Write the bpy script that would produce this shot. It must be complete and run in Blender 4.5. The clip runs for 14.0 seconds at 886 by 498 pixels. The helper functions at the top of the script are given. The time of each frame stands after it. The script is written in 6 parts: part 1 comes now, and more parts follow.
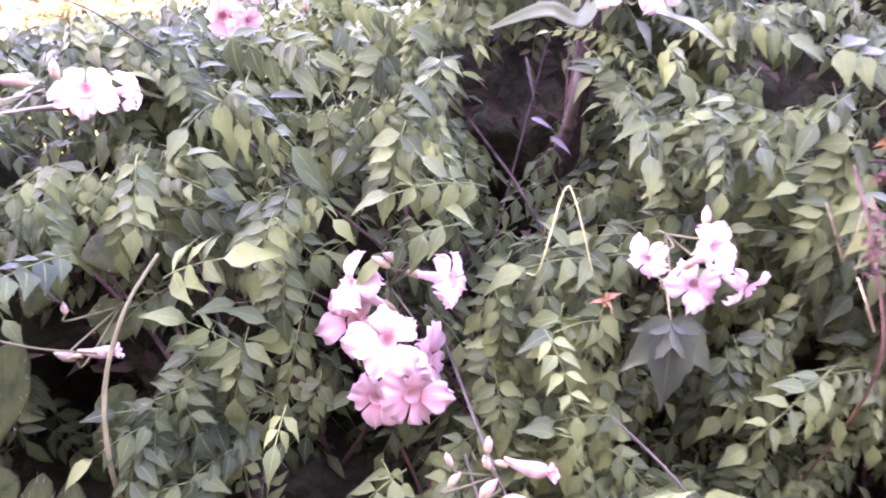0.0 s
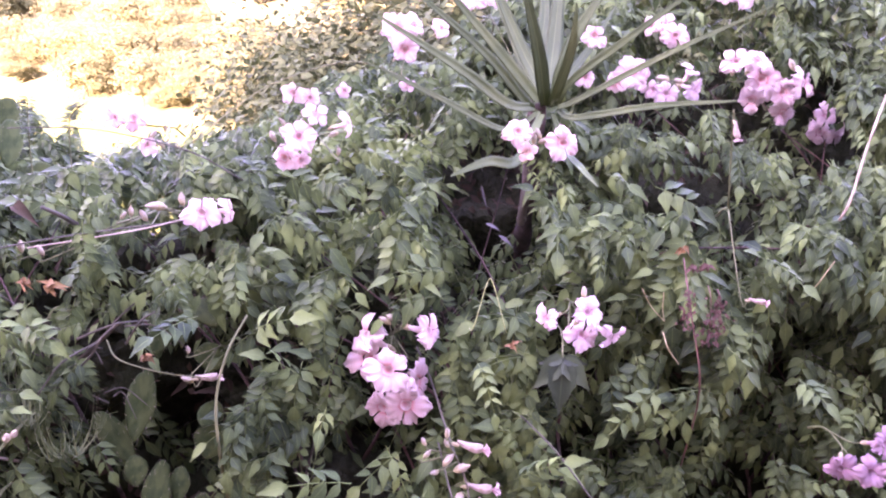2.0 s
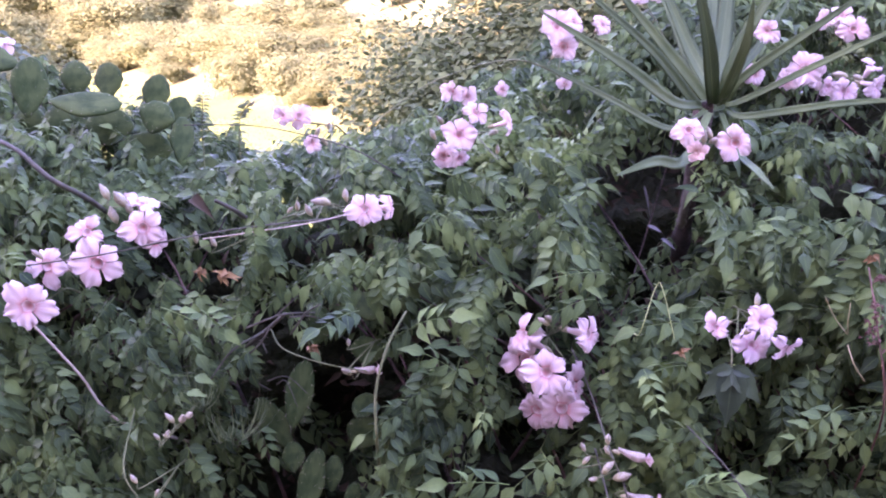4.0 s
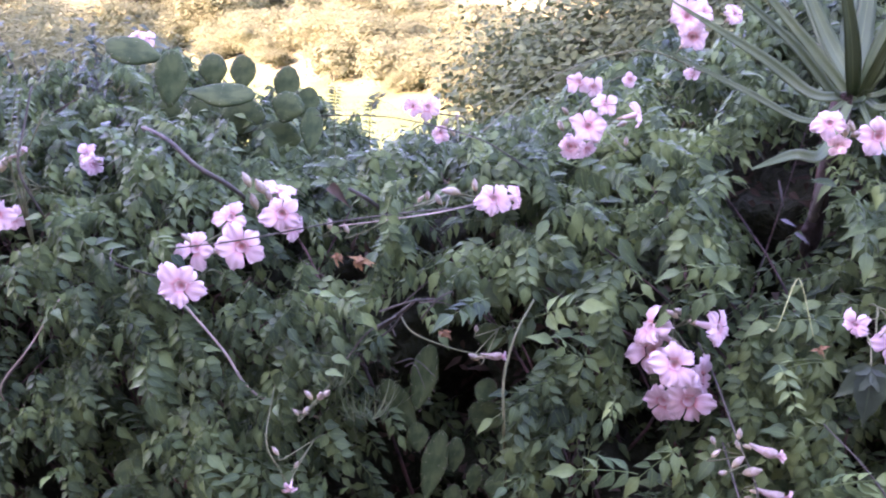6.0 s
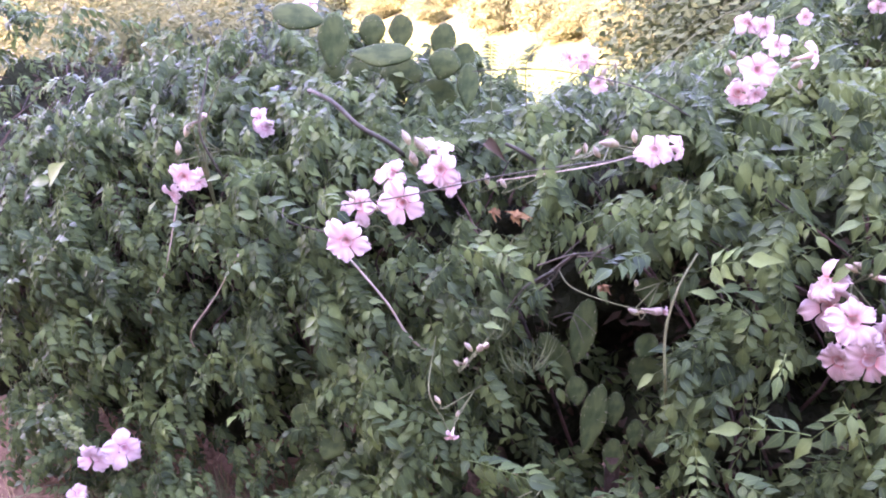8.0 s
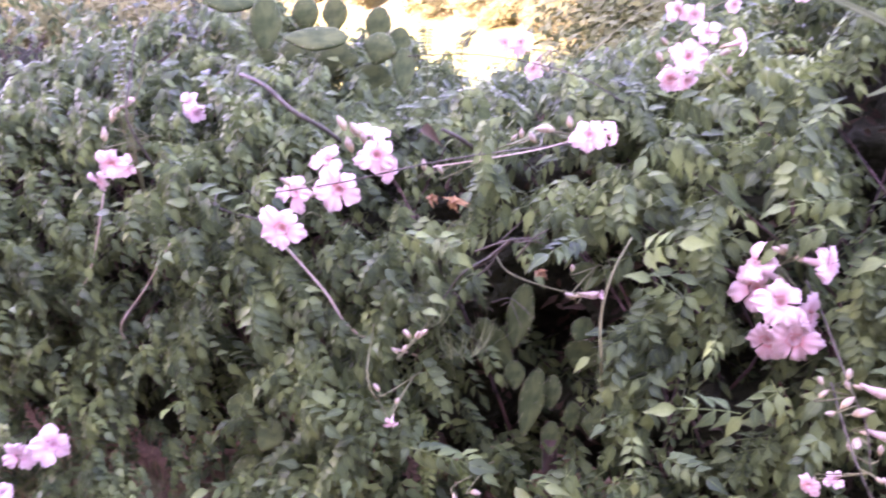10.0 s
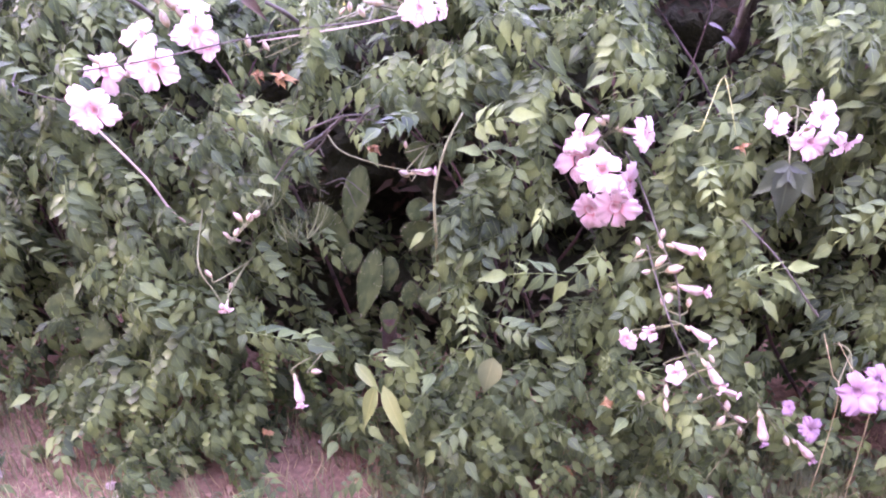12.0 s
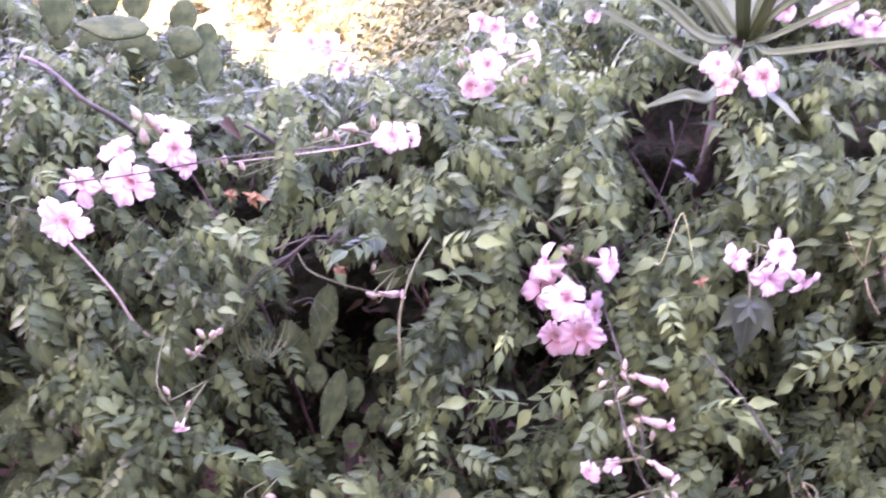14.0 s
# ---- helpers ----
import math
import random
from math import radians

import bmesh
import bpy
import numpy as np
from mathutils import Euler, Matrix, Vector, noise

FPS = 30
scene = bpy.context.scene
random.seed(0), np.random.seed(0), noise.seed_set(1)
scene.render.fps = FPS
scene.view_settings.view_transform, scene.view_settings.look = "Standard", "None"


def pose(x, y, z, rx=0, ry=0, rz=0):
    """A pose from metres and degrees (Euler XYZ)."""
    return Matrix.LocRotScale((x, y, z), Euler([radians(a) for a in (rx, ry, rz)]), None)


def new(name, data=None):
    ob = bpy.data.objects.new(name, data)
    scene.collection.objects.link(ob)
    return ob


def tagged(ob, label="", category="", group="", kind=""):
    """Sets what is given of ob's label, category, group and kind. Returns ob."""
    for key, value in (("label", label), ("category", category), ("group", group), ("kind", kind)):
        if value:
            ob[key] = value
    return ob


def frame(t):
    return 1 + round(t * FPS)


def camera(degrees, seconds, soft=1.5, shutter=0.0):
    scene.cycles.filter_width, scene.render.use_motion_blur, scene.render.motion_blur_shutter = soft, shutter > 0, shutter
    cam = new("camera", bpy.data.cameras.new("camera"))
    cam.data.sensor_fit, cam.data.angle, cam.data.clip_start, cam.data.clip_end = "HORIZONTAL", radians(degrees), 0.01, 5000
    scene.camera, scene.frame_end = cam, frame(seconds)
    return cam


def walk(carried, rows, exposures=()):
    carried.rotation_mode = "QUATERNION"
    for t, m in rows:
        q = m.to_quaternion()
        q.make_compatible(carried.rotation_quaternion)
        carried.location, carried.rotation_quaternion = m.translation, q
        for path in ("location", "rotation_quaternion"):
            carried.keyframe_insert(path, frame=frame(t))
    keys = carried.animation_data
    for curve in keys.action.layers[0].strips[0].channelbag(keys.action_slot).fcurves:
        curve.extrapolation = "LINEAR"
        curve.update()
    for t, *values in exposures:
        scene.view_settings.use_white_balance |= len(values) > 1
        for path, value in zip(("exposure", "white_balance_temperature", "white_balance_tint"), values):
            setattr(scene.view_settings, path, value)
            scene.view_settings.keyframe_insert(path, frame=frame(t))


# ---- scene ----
EXPO, SKY, SUN = 3.85, 0.15, 2.0
cam = camera(56.9, 14.0, soft=2.0, shutter=0.4)
# seconds, eye x y z, yaw, pitch, roll
PATH = [
    (0, -0.0487, 0.4347, 1.0252, -1.805, -17.797, 1.186),
    (0.5, -0.0255, 0.3159, 1.0929, -1.053, -19.355, 0.651),
    (1, -0.0102, 0.2205, 1.1389, 0.012, -19.271, 0.287),
    (1.5, 0.0202, 0.0261, 1.2052, 0.528, -17.859, 0.072),
    (2, 0.0145, -0.0118, 1.2112, 0.442, -15.183, 0.362),
    (2.5, 0.0140, -0.0095, 1.2041, 2.680, -14.230, 0.369),
    (3, 0.0003, 0.0001, 1.2003, 5.203, -14.468, 0.001),
    (3.2, -0.0041, 0.0008, 1.1993, 6.825, -15.072, -0.233),
    (5.3, -0.0992, -0.0369, 1.2247, 12.418, -15.028, -0.438),
    (5.5, -0.0962, -0.0427, 1.2226, 14.249, -14.933, -0.476),
    (6, -0.0932, -0.0441, 1.2242, 16.217, -16.169, -1.251),
    (6.5, -0.0920, -0.0454, 1.2278, 20.512, -16.751, -2.571),
    (7, -0.0927, -0.0560, 1.2194, 24.018, -16.855, -3.858),
    (7.5, -0.0914, -0.0515, 1.2245, 26.874, -18.671, -5.089),
    (7.7, -0.0909, -0.0506, 1.2260, 27.905, -18.599, -5.264),
    (9.8, -0.0941, -0.0421, 1.2223, 25.434, -20.552, -4.928),
    (10, -0.0936, -0.0430, 1.2245, 23.399, -20.076, -4.387),
    (10.5, -0.0954, -0.0409, 1.1984, 16.749, -19.978, -2.232),
    (11, -0.0960, -0.0418, 1.1835, 14.374, -23.308, -2.069),
    (11.5, -0.0940, -0.0392, 1.1788, 12.703, -25.420, -1.888),
    (12, -0.0868, -0.0462, 1.1787, 11.552, -27.290, -1.555),
    (12.5, -0.0870, -0.0433, 1.1773, 11.425, -28.413, -1.630),
    (13, -0.0893, -0.0423, 1.1775, 12.014, -24.823, -1.745),
    (13.5, -0.0752, -0.0419, 1.1817, 12.656, -21.835, -1.489),
    (14, -0.0561, -0.0381, 1.1902, 10.372, -19.166, 0.764),
]
EXPOSURES = [(t, EXPO + e, k, g) for t, e, k, g in (
    (0, 2.37, 7300, 102), (0.5, 2.32, 7300, 102), (1.0, 2.22, 7280, 101), (1.5, 2.26, 7000, 102), (2.0, 1.78, 7250, 97), (2.5, 1.55, 6980, 94), (3.2, 1.21, 6720, 85), (5.5, 1.12, 6410, 81), (7.5, 1.59, 6870, 80),
    (10.0, 1.88, 7190, 97), (11.0, 1.99, 7330, 98), (12.5, 2.49, 7180, 101), (13, 2.59, 7270, 105), (13.5, 2.39, 7170, 103), (14, 2.14, 7070, 101))]
walk(cam, [(t, pose(x, y, z, 0, 0, yaw) @ pose(0, 0, 0, 90 + pitch) @ pose(0, 0, 0, 0, 0, roll)) for t, x, y, z, yaw, pitch, roll in PATH],
     exposures=EXPOSURES)

# ---- light ----
SUN_ELEV, SUN_AZ = radians(26), radians(225)      # azimuth clockwise from +y
world = bpy.data.worlds.new("world")
scene.world = world
world.use_nodes = True
wn = world.node_tree.nodes
sky = wn.new("ShaderNodeTexSky")
sky.sky_type, sky.sun_disc = "NISHITA", False
sky.sun_elevation, sky.sun_rotation = SUN_ELEV, SUN_AZ
world.node_tree.links.new(sky.outputs[0], wn["Background"].inputs[0])
wn["Background"].inputs[1].default_value = SKY
sun = new("sun", bpy.data.lights.new("sun", "SUN"))
sun.data.energy, sun.data.angle, sun.data.color = SUN, radians(0.5), (1.0, 0.9, 0.74)
sun_dir = Vector((math.sin(SUN_AZ) * math.cos(SUN_ELEV), math.cos(SUN_AZ) * math.cos(SUN_ELEV), math.sin(SUN_ELEV)))
sun.matrix_world = Matrix.Translation((0, -10, 12)) @ sun_dir.to_track_quat("Z", "Y").to_matrix().to_4x4()


# ---- materials ----
def material(name):
    m = bpy.data.materials.new(name)
    m.use_nodes = True
    nt = m.node_tree
    return m, nt, nt.nodes["Principled BSDF"]


def node(nt, kind, **sockets):
    n = nt.nodes.new(kind)
    for key, value in sockets.items():
        n.inputs[key.replace("_", " ")].default_value = value
    return n


def ramp(nt, source, *stops):
    r = nt.nodes.new("ShaderNodeValToRGB")
    el = r.color_ramp.elements
    while len(el) < len(stops):
        el.new(0.5)
    for e, (p, c) in zip(el, stops):
        e.position, e.color = p, (*c, 1)
    nt.links.new(source, r.inputs[0])
    return r.outputs[0]


def mixed(nt, fac, a, b, blend="MIX"):
    m = nt.nodes.new("ShaderNodeMix")
    m.data_type, m.blend_type = "RGBA", blend
    for sock, v in ((m.inputs[0], fac), (m.inputs[6], a), (m.inputs[7], b)):
        if isinstance(v, (int, float)):
            sock.default_value = v
        elif isinstance(v, tuple):
            sock.default_value = (*v, 1)
        else:
            nt.links.new(v, sock)
    return m.outputs[2]


def noise_out(nt, scale, detail=3.0, coords="Object"):
    tc = nt.nodes.new("ShaderNodeTexCoord")
    n = node(nt, "ShaderNodeTexNoise", Scale=scale, Detail=detail)
    nt.links.new(tc.outputs[coords], n.inputs[0])
    return n.outputs[0]


def position_noise(nt, scale, detail=3.0):
    g = nt.nodes.new("ShaderNodeNewGeometry")
    n = node(nt, "ShaderNodeTexNoise", Scale=scale, Detail=detail)
    nt.links.new(g.outputs["Position"], n.inputs[0])
    return n.outputs[0]


def math_node(nt, op, a, b=0.0):
    m = nt.nodes.new("ShaderNodeMath")
    m.operation = op
    for sock, v in zip(m.inputs, (a, b)):
        if isinstance(v, (int, float)):
            sock.default_value = v
        else:
            nt.links.new(v, sock)
    return m.outputs[0]


def bumped(nt, bsdf, height, strength, distance=0.002):
    b = node(nt, "ShaderNodeBump", Strength=strength, Distance=distance)
    nt.links.new(height, b.inputs["Height"])
    nt.links.new(b.outputs[0], bsdf.inputs["Normal"])


def see_through(nt, bsdf, color, amount):
    """Thin tissue: part of the light passes."""
    t = nt.nodes.new("ShaderNodeBsdfTranslucent")
    nt.links.new(color, t.inputs[0])
    mix = nt.nodes.new("ShaderNodeMixShader")
    mix.inputs[0].default_value = amount
    nt.links.new(bsdf.outputs[0], mix.inputs[1])
    nt.links.new(t.outputs[0], mix.inputs[2])
    nt.links.new(mix.outputs[0], nt.nodes["Material Output"].inputs[0])


def leaf_material(name, dark, mid, light, rough=0.42, through_amount=0.25, gloss=0.25):
    m, nt, b = material(name)
    g = nt.nodes.new("ShaderNodeNewGeometry")
    oi = nt.nodes.new("ShaderNodeObjectInfo")
    rnd = math_node(nt, "FRACT", math_node(nt, "ADD", g.outputs["Random Per Island"], oi.outputs["Random"]))
    broad = math_node(nt, "ADD", math_node(nt, "MULTIPLY", position_noise(nt, 4.0, 1), 0.5), math_node(nt, "MULTIPLY", position_noise(nt, 13.0, 1), 1.1))
    fac = math_node(nt, "ADD", math_node(nt, "MULTIPLY", rnd, 0.45), math_node(nt, "SUBTRACT", broad, 0.5))
    col = ramp(nt, fac, (0.1, dark), (0.5, mid), (0.92, light))
    uv = nt.nodes.new("ShaderNodeUVMap")
    sep = nt.nodes.new("ShaderNodeSeparateXYZ")
    nt.links.new(uv.outputs[0], sep.inputs[0])
    off = math_node(nt, "ABSOLUTE", math_node(nt, "SUBTRACT", sep.outputs[0], 0.5))
    rib = math_node(nt, "LESS_THAN", off, 0.035)
    veins = math_node(nt, "SINE", math_node(nt, "MULTIPLY", math_node(nt, "SUBTRACT", sep.outputs[1], off), 48.0))
    col = mixed(nt, math_node(nt, "MULTIPLY", rib, 0.5), col, light)
    grain = position_noise(nt, 160.0, 2)
    col = mixed(nt, math_node(nt, "MULTIPLY", grain, 0.35), col, dark)
    nt.links.new(col, b.inputs["Base Color"])
    b.inputs["Roughness"].default_value = rough
    b.inputs["Specular IOR Level"].default_value = gloss
    bumped(nt, b, math_node(nt, "ADD", math_node(nt, "MULTIPLY", veins, 0.22), grain), 0.3, 0.001)
    see_through(nt, b, col, through_amount)
    return m


LEAF = leaf_material("vine_leaf", (0.015, 0.033, 0.0145), (0.047, 0.085, 0.03), (0.113, 0.178, 0.052), 0.36, 0.28, 0.07)
ROUND = leaf_material("round_glossy_leaf", (0.022, 0.04, 0.026), (0.045, 0.075, 0.042), (0.09, 0.13, 0.075), 0.4, 0.2, 0.06)
YOUNG = leaf_material("young_leaf", (0.027, 0.052, 0.018), (0.06, 0.105, 0.033), (0.132, 0.198, 0.058), 0.4, 0.28, 0.07)
# dead-leaf browns darkened to carry shade inside the hedge
DUFF = leaf_material("darkened_dead_leaf", (0.02, 0.016, 0.01), (0.04, 0.032, 0.02), (0.07, 0.056, 0.034), 0.8, 0.1, 0.05)
WEED = leaf_material("weed_leaf", (0.03, 0.055, 0.02), (0.07, 0.11, 0.04), (0.15, 0.19, 0.07), 0.5)
LIME = leaf_material("lime_leaf", (0.04, 0.08, 0.02), (0.076, 0.132, 0.034), (0.14, 0.208, 0.058), 0.45, 0.3, 0.14)
BROAD = leaf_material("broad_leaf", (0.014, 0.028, 0.014), (0.026, 0.05, 0.023), (0.05, 0.085, 0.038), 0.45)
YELLOW = leaf_material("yellowing_leaf", (0.06, 0.1, 0.026), (0.11, 0.16, 0.042), (0.19, 0.23, 0.068), 0.5)
STRAP = leaf_material("yucca_leaf", (0.038, 0.07, 0.026), (0.065, 0.106, 0.039), (0.115, 0.16, 0.06), 0.45, 0.1, 0.15)
DRY = leaf_material("dry_leaf", (0.1, 0.058, 0.022), (0.19, 0.11, 0.04), (0.28, 0.18, 0.07), 0.75)
BRACT = leaf_material("dry_bract", (0.045, 0.026, 0.017), (0.085, 0.046, 0.03), (0.13, 0.075, 0.048), 0.8)
LITTER = leaf_material("leaf_litter", (0.09, 0.05, 0.03), (0.22, 0.13, 0.07), (0.34, 0.22, 0.12), 0.8, 0.05)
GRASS = leaf_material("grass_blade", (0.05, 0.08, 0.028), (0.1, 0.135, 0.045), (0.24, 0.22, 0.1), 0.6)
FIELD = leaf_material("field_grass", (0.068, 0.098, 0.02), (0.094, 0.117, 0.027), (0.125, 0.138, 0.037), 0.7, 0.3, 0.03)
STRAW = leaf_material("straw", (0.14, 0.115, 0.045), (0.25, 0.205, 0.085), (0.38, 0.32, 0.15), 0.7)
SCRUB = leaf_material("scrub_leaf", (0.065, 0.078, 0.03), (0.11, 0.122, 0.048), (0.165, 0.172, 0.07), 0.8, 0.35, 0.03)
SCRUB_DARK = leaf_material("shrub_leaf", (0.024, 0.04, 0.016), (0.048, 0.07, 0.026), (0.095, 0.12, 0.042), 0.7, 0.2, 0.05)


def petal_material(name, throat, face, edge):
    m, nt, b = material(name)
    uv = nt.nodes.new("ShaderNodeUVMap")
    sep = nt.nodes.new("ShaderNodeSeparateXYZ")
    nt.links.new(uv.outputs[0], sep.inputs[0])
    col = ramp(nt, sep.outputs[1], (0.0, throat), (0.2, face), (0.8, edge))
    streak = math_node(nt, "SINE", math_node(nt, "MULTIPLY", sep.outputs[0], 38.0))
    streak = math_node(nt, "MULTIPLY", math_node(nt, "GREATER_THAN", streak, 0.5), math_node(nt, "SUBTRACT", 0.85, sep.outputs[1]))
    streak = math_node(nt, "MAXIMUM", math_node(nt, "MULTIPLY", streak, 0.4), 0.0)
    col = mixed(nt, streak, col, throat)
    oi = nt.nodes.new("ShaderNodeObjectInfo")
    pale = mixed(nt, math_node(nt, "MULTIPLY", oi.outputs["Random"], 0.35), col, edge)
    soft = position_noise(nt, 70.0, 3)
    pale = mixed(nt, math_node(nt, "MULTIPLY", soft, 0.25), pale, face)
    nt.links.new(pale, b.inputs["Base Color"])
    b.inputs["Roughness"].default_value = 0.6
    b.inputs["Specular IOR Level"].default_value = 0.25
    bumped(nt, b, soft, 0.25, 0.002)
    see_through(nt, b, pale, 0.25)
    return m


PETALS = {
    "pink": petal_material("pink_petal", (0.414, 0.108, 0.081), (0.459, 0.32, 0.281), (0.531, 0.436, 0.378)),
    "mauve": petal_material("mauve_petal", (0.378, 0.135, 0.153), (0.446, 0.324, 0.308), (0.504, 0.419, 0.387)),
    # pink petals darkened in colour to stand in for shade low on the hedge
    "shady": petal_material("shaded_petal", (0.18, 0.086, 0.108), (0.21, 0.13, 0.144), (0.245, 0.169, 0.177)),
    "peach": petal_material("peach_petal", (0.36, 0.162, 0.09), (0.558, 0.378, 0.288), (0.63, 0.468, 0.414)),
}


def plain_material(name, low, high, scale, rough=0.7, bump=0.5, distance=0.003, third=None, gloss=0.15):
    m, nt, b = material(name)
    fine, broad = noise_out(nt, scale, 5), noise_out(nt, scale * 0.17, 2)
    col = ramp(nt, fine, (0.3, low), (0.7, high))
    col = mixed(nt, ramp(nt, broad, (0.4, (0, 0, 0)), (0.65, (1, 1, 1))), col, third or low)
    nt.links.new(col, b.inputs["Base Color"])
    b.inputs["Roughness"].default_value = rough
    b.inputs["Specular IOR Level"].default_value = gloss
    bumped(nt, b, fine, bump, distance)
    return m


BUD = plain_material("bud_skin", (0.15, 0.15, 0.08), (0.25, 0.235, 0.15), 45, 0.75, 0.4, 0.001, (0.28, 0.245, 0.185))
BLOOM = plain_material("closed_bloom", (0.16, 0.14, 0.09), (0.24, 0.208, 0.14), 40, 0.8, 0.6, 0.002, (0.27, 0.22, 0.172))
CALYX = plain_material("calyx", (0.2, 0.19, 0.095), (0.3, 0.26, 0.15), 90, 0.65, 0.2, 0.001)
TWIG = plain_material("twig", (0.036, 0.038, 0.024), (0.08, 0.076, 0.05), 70, 0.8, 0.6, 0.001)
CANE = plain_material("pale_cane", (0.24, 0.21, 0.14), (0.38, 0.335, 0.24), 60, 0.65, 0.4, 0.001)
REDCANE = plain_material("red_cane", (0.06, 0.032, 0.022), (0.115, 0.06, 0.04), 60, 0.7, 0.4, 0.001)
GREENCANE = plain_material("green_cane", (0.06, 0.08, 0.03), (0.115, 0.125, 0.052), 60, 0.65, 0.3, 0.001)
FRESH = plain_material("fresh_stem", (0.17, 0.22, 0.07), (0.27, 0.32, 0.12), 60, 0.5, 0.2, 0.001)
STRAWCANE = plain_material("straw_stem", (0.2, 0.185, 0.085), (0.29, 0.26, 0.13), 60, 0.6, 0.2, 0.001)
BARK = plain_material("bark", (0.016, 0.014, 0.011), (0.05, 0.041, 0.031), 55, 0.95, 1.0, 0.012, (0.075, 0.045, 0.03))
PAD = plain_material("cactus_skin", (0.014, 0.032, 0.009), (0.026, 0.048, 0.013), 22, 0.65, 0.4, 0.002, (0.04, 0.064, 0.018), 0.08)
SPINE = plain_material("spine", (0.2, 0.17, 0.12), (0.32, 0.28, 0.2), 80, 0.6, 0.1)
# near-black browns and greens standing in for shade between the leaves
GAP_SHADE = plain_material("tangle", (0.01, 0.0125, 0.007), (0.022, 0.027, 0.014), 45, 1.0, 1.0, 0.02, (0.016, 0.021, 0.009), 0.05)
STONE = plain_material("stone", (0.28, 0.22, 0.18), (0.45, 0.38, 0.32), 40, 0.85, 0.7)
PAPER = plain_material("papery_shred", (0.05, 0.055, 0.048), (0.1, 0.105, 0.095), 60, 0.9, 0.3, 0.001)
PLASTER = plain_material("plaster", (0.2, 0.17, 0.13), (0.29, 0.25, 0.2), 6, 0.9, 0.3)


def ground_material():
    m, nt, b = material("ground")
    g = nt.nodes.new("ShaderNodeNewGeometry")
    sep = nt.nodes.new("ShaderNodeSeparateXYZ")
    nt.links.new(g.outputs["Position"], sep.inputs[0])
    fine, mid, broad = position_noise(nt, 90, 5), position_noise(nt, 6, 4), position_noise(nt, 0.35, 4)
    soil = ramp(nt, fine, (0.3, (0.085, 0.052, 0.03)), (0.7, (0.19, 0.122, 0.072)))
    soil = mixed(nt, ramp(nt, mid, (0.45, (0, 0, 0)), (0.7, (1, 1, 1))), soil, (0.13, 0.08, 0.047))
    field = ramp(nt, broad, (0.3, (0.078, 0.108, 0.022)), (0.7, (0.105, 0.125, 0.03)))
    field = mixed(nt, math_node(nt, "MULTIPLY", mid, 0.4), field, (0.1, 0.116, 0.028))
    hill = ramp(nt, broad, (0.3, (0.09, 0.092, 0.034)), (0.7, (0.14, 0.128, 0.054)))
    hill = mixed(nt, ramp(nt, position_noise(nt, 1.6, 5), (0.42, (0, 0, 0)), (0.68, (1, 1, 1))), hill, (0.075, 0.08, 0.028))
    beyond = math_node(nt, "ADD", math_node(nt, "MULTIPLY", sep.outputs[0], 0.696), math_node(nt, "MULTIPLY", sep.outputs[1], 0.717))
    left = math_node(nt, "ADD", math_node(nt, "MULTIPLY", sep.outputs[0], -0.643), math_node(nt, "MULTIPLY", sep.outputs[1], 0.766))
    beyond = math_node(nt, "MAXIMUM", beyond, math_node(nt, "SUBTRACT", left, 62.0))
    edge = math_node(nt, "ADD", beyond, math_node(nt, "MULTIPLY", broad, 4.0))
    far = ramp(nt, math_node(nt, "MULTIPLY", math_node(nt, "SUBTRACT", edge, 17.0), 0.5), (0.0, (0, 0, 0)), (1.0, (1, 1, 1)))
    col = mixed(nt, far, field, hill)
    near = ramp(nt, math_node(nt, "MULTIPLY", math_node(nt, "SUBTRACT", sep.outputs[1], 2.2), 0.6), (0.0, (0, 0, 0)), (1.0, (1, 1, 1)))
    col = mixed(nt, near, soil, col)
    nt.links.new(col, b.inputs["Base Color"])
    b.inputs["Roughness"].default_value = 0.95
    b.inputs["Specular IOR Level"].default_value = 0.03
    bumped(nt, b, math_node(nt, "ADD", fine, mid), 0.7, 0.012)
    return m


GROUND = ground_material()


# ---- mesh helpers ----
def thing(name, place=(0, 0, 0), **tags):
    ob = new(name)
    ob.empty_display_size = 0.05
    ob.location = place
    ob["place"] = tuple(place)
    return tagged(ob, **tags)


def mesh_of(name, verts, faces, mat, uvs=None, smooth=True):
    me = bpy.data.meshes.new(name)
    me.from_pydata([tuple(v) for v in verts], [], [tuple(f) for f in faces])
    if uvs is not None:
        layer = me.uv_layers.new(name="uv")
        idx = np.empty(len(me.loops), dtype=np.int32)
        me.loops.foreach_get("vertex_index", idx)
        layer.data.foreach_set("uv", np.asarray(uvs, dtype=np.float32)[idx].ravel())
    me.polygons.foreach_set("use_smooth", [smooth] * len(me.polygons))
    me.materials.append(mat)
    return me


def tri_mesh(name, verts, tris, uvs, mat):
    me = bpy.data.meshes.new(name)
    n = len(tris)
    me.vertices.add(len(verts))
    me.vertices.foreach_set("co", np.asarray(verts, np.float32).ravel())
    me.loops.add(3 * n)
    me.loops.foreach_set("vertex_index", np.asarray(tris, np.int32).ravel())
    me.polygons.add(n)
    me.polygons.foreach_set("loop_start", np.arange(0, 3 * n, 3, dtype=np.int32))
    me.polygons.foreach_set("use_smooth", np.ones(n, bool))
    layer = me.uv_layers.new(name="uv")
    layer.data.foreach_set("uv", np.asarray(uvs, np.float32)[np.asarray(tris).ravel()].ravel())
    me.update(calc_edges=True)
    me.validate()
    me.materials.append(mat)
    return me


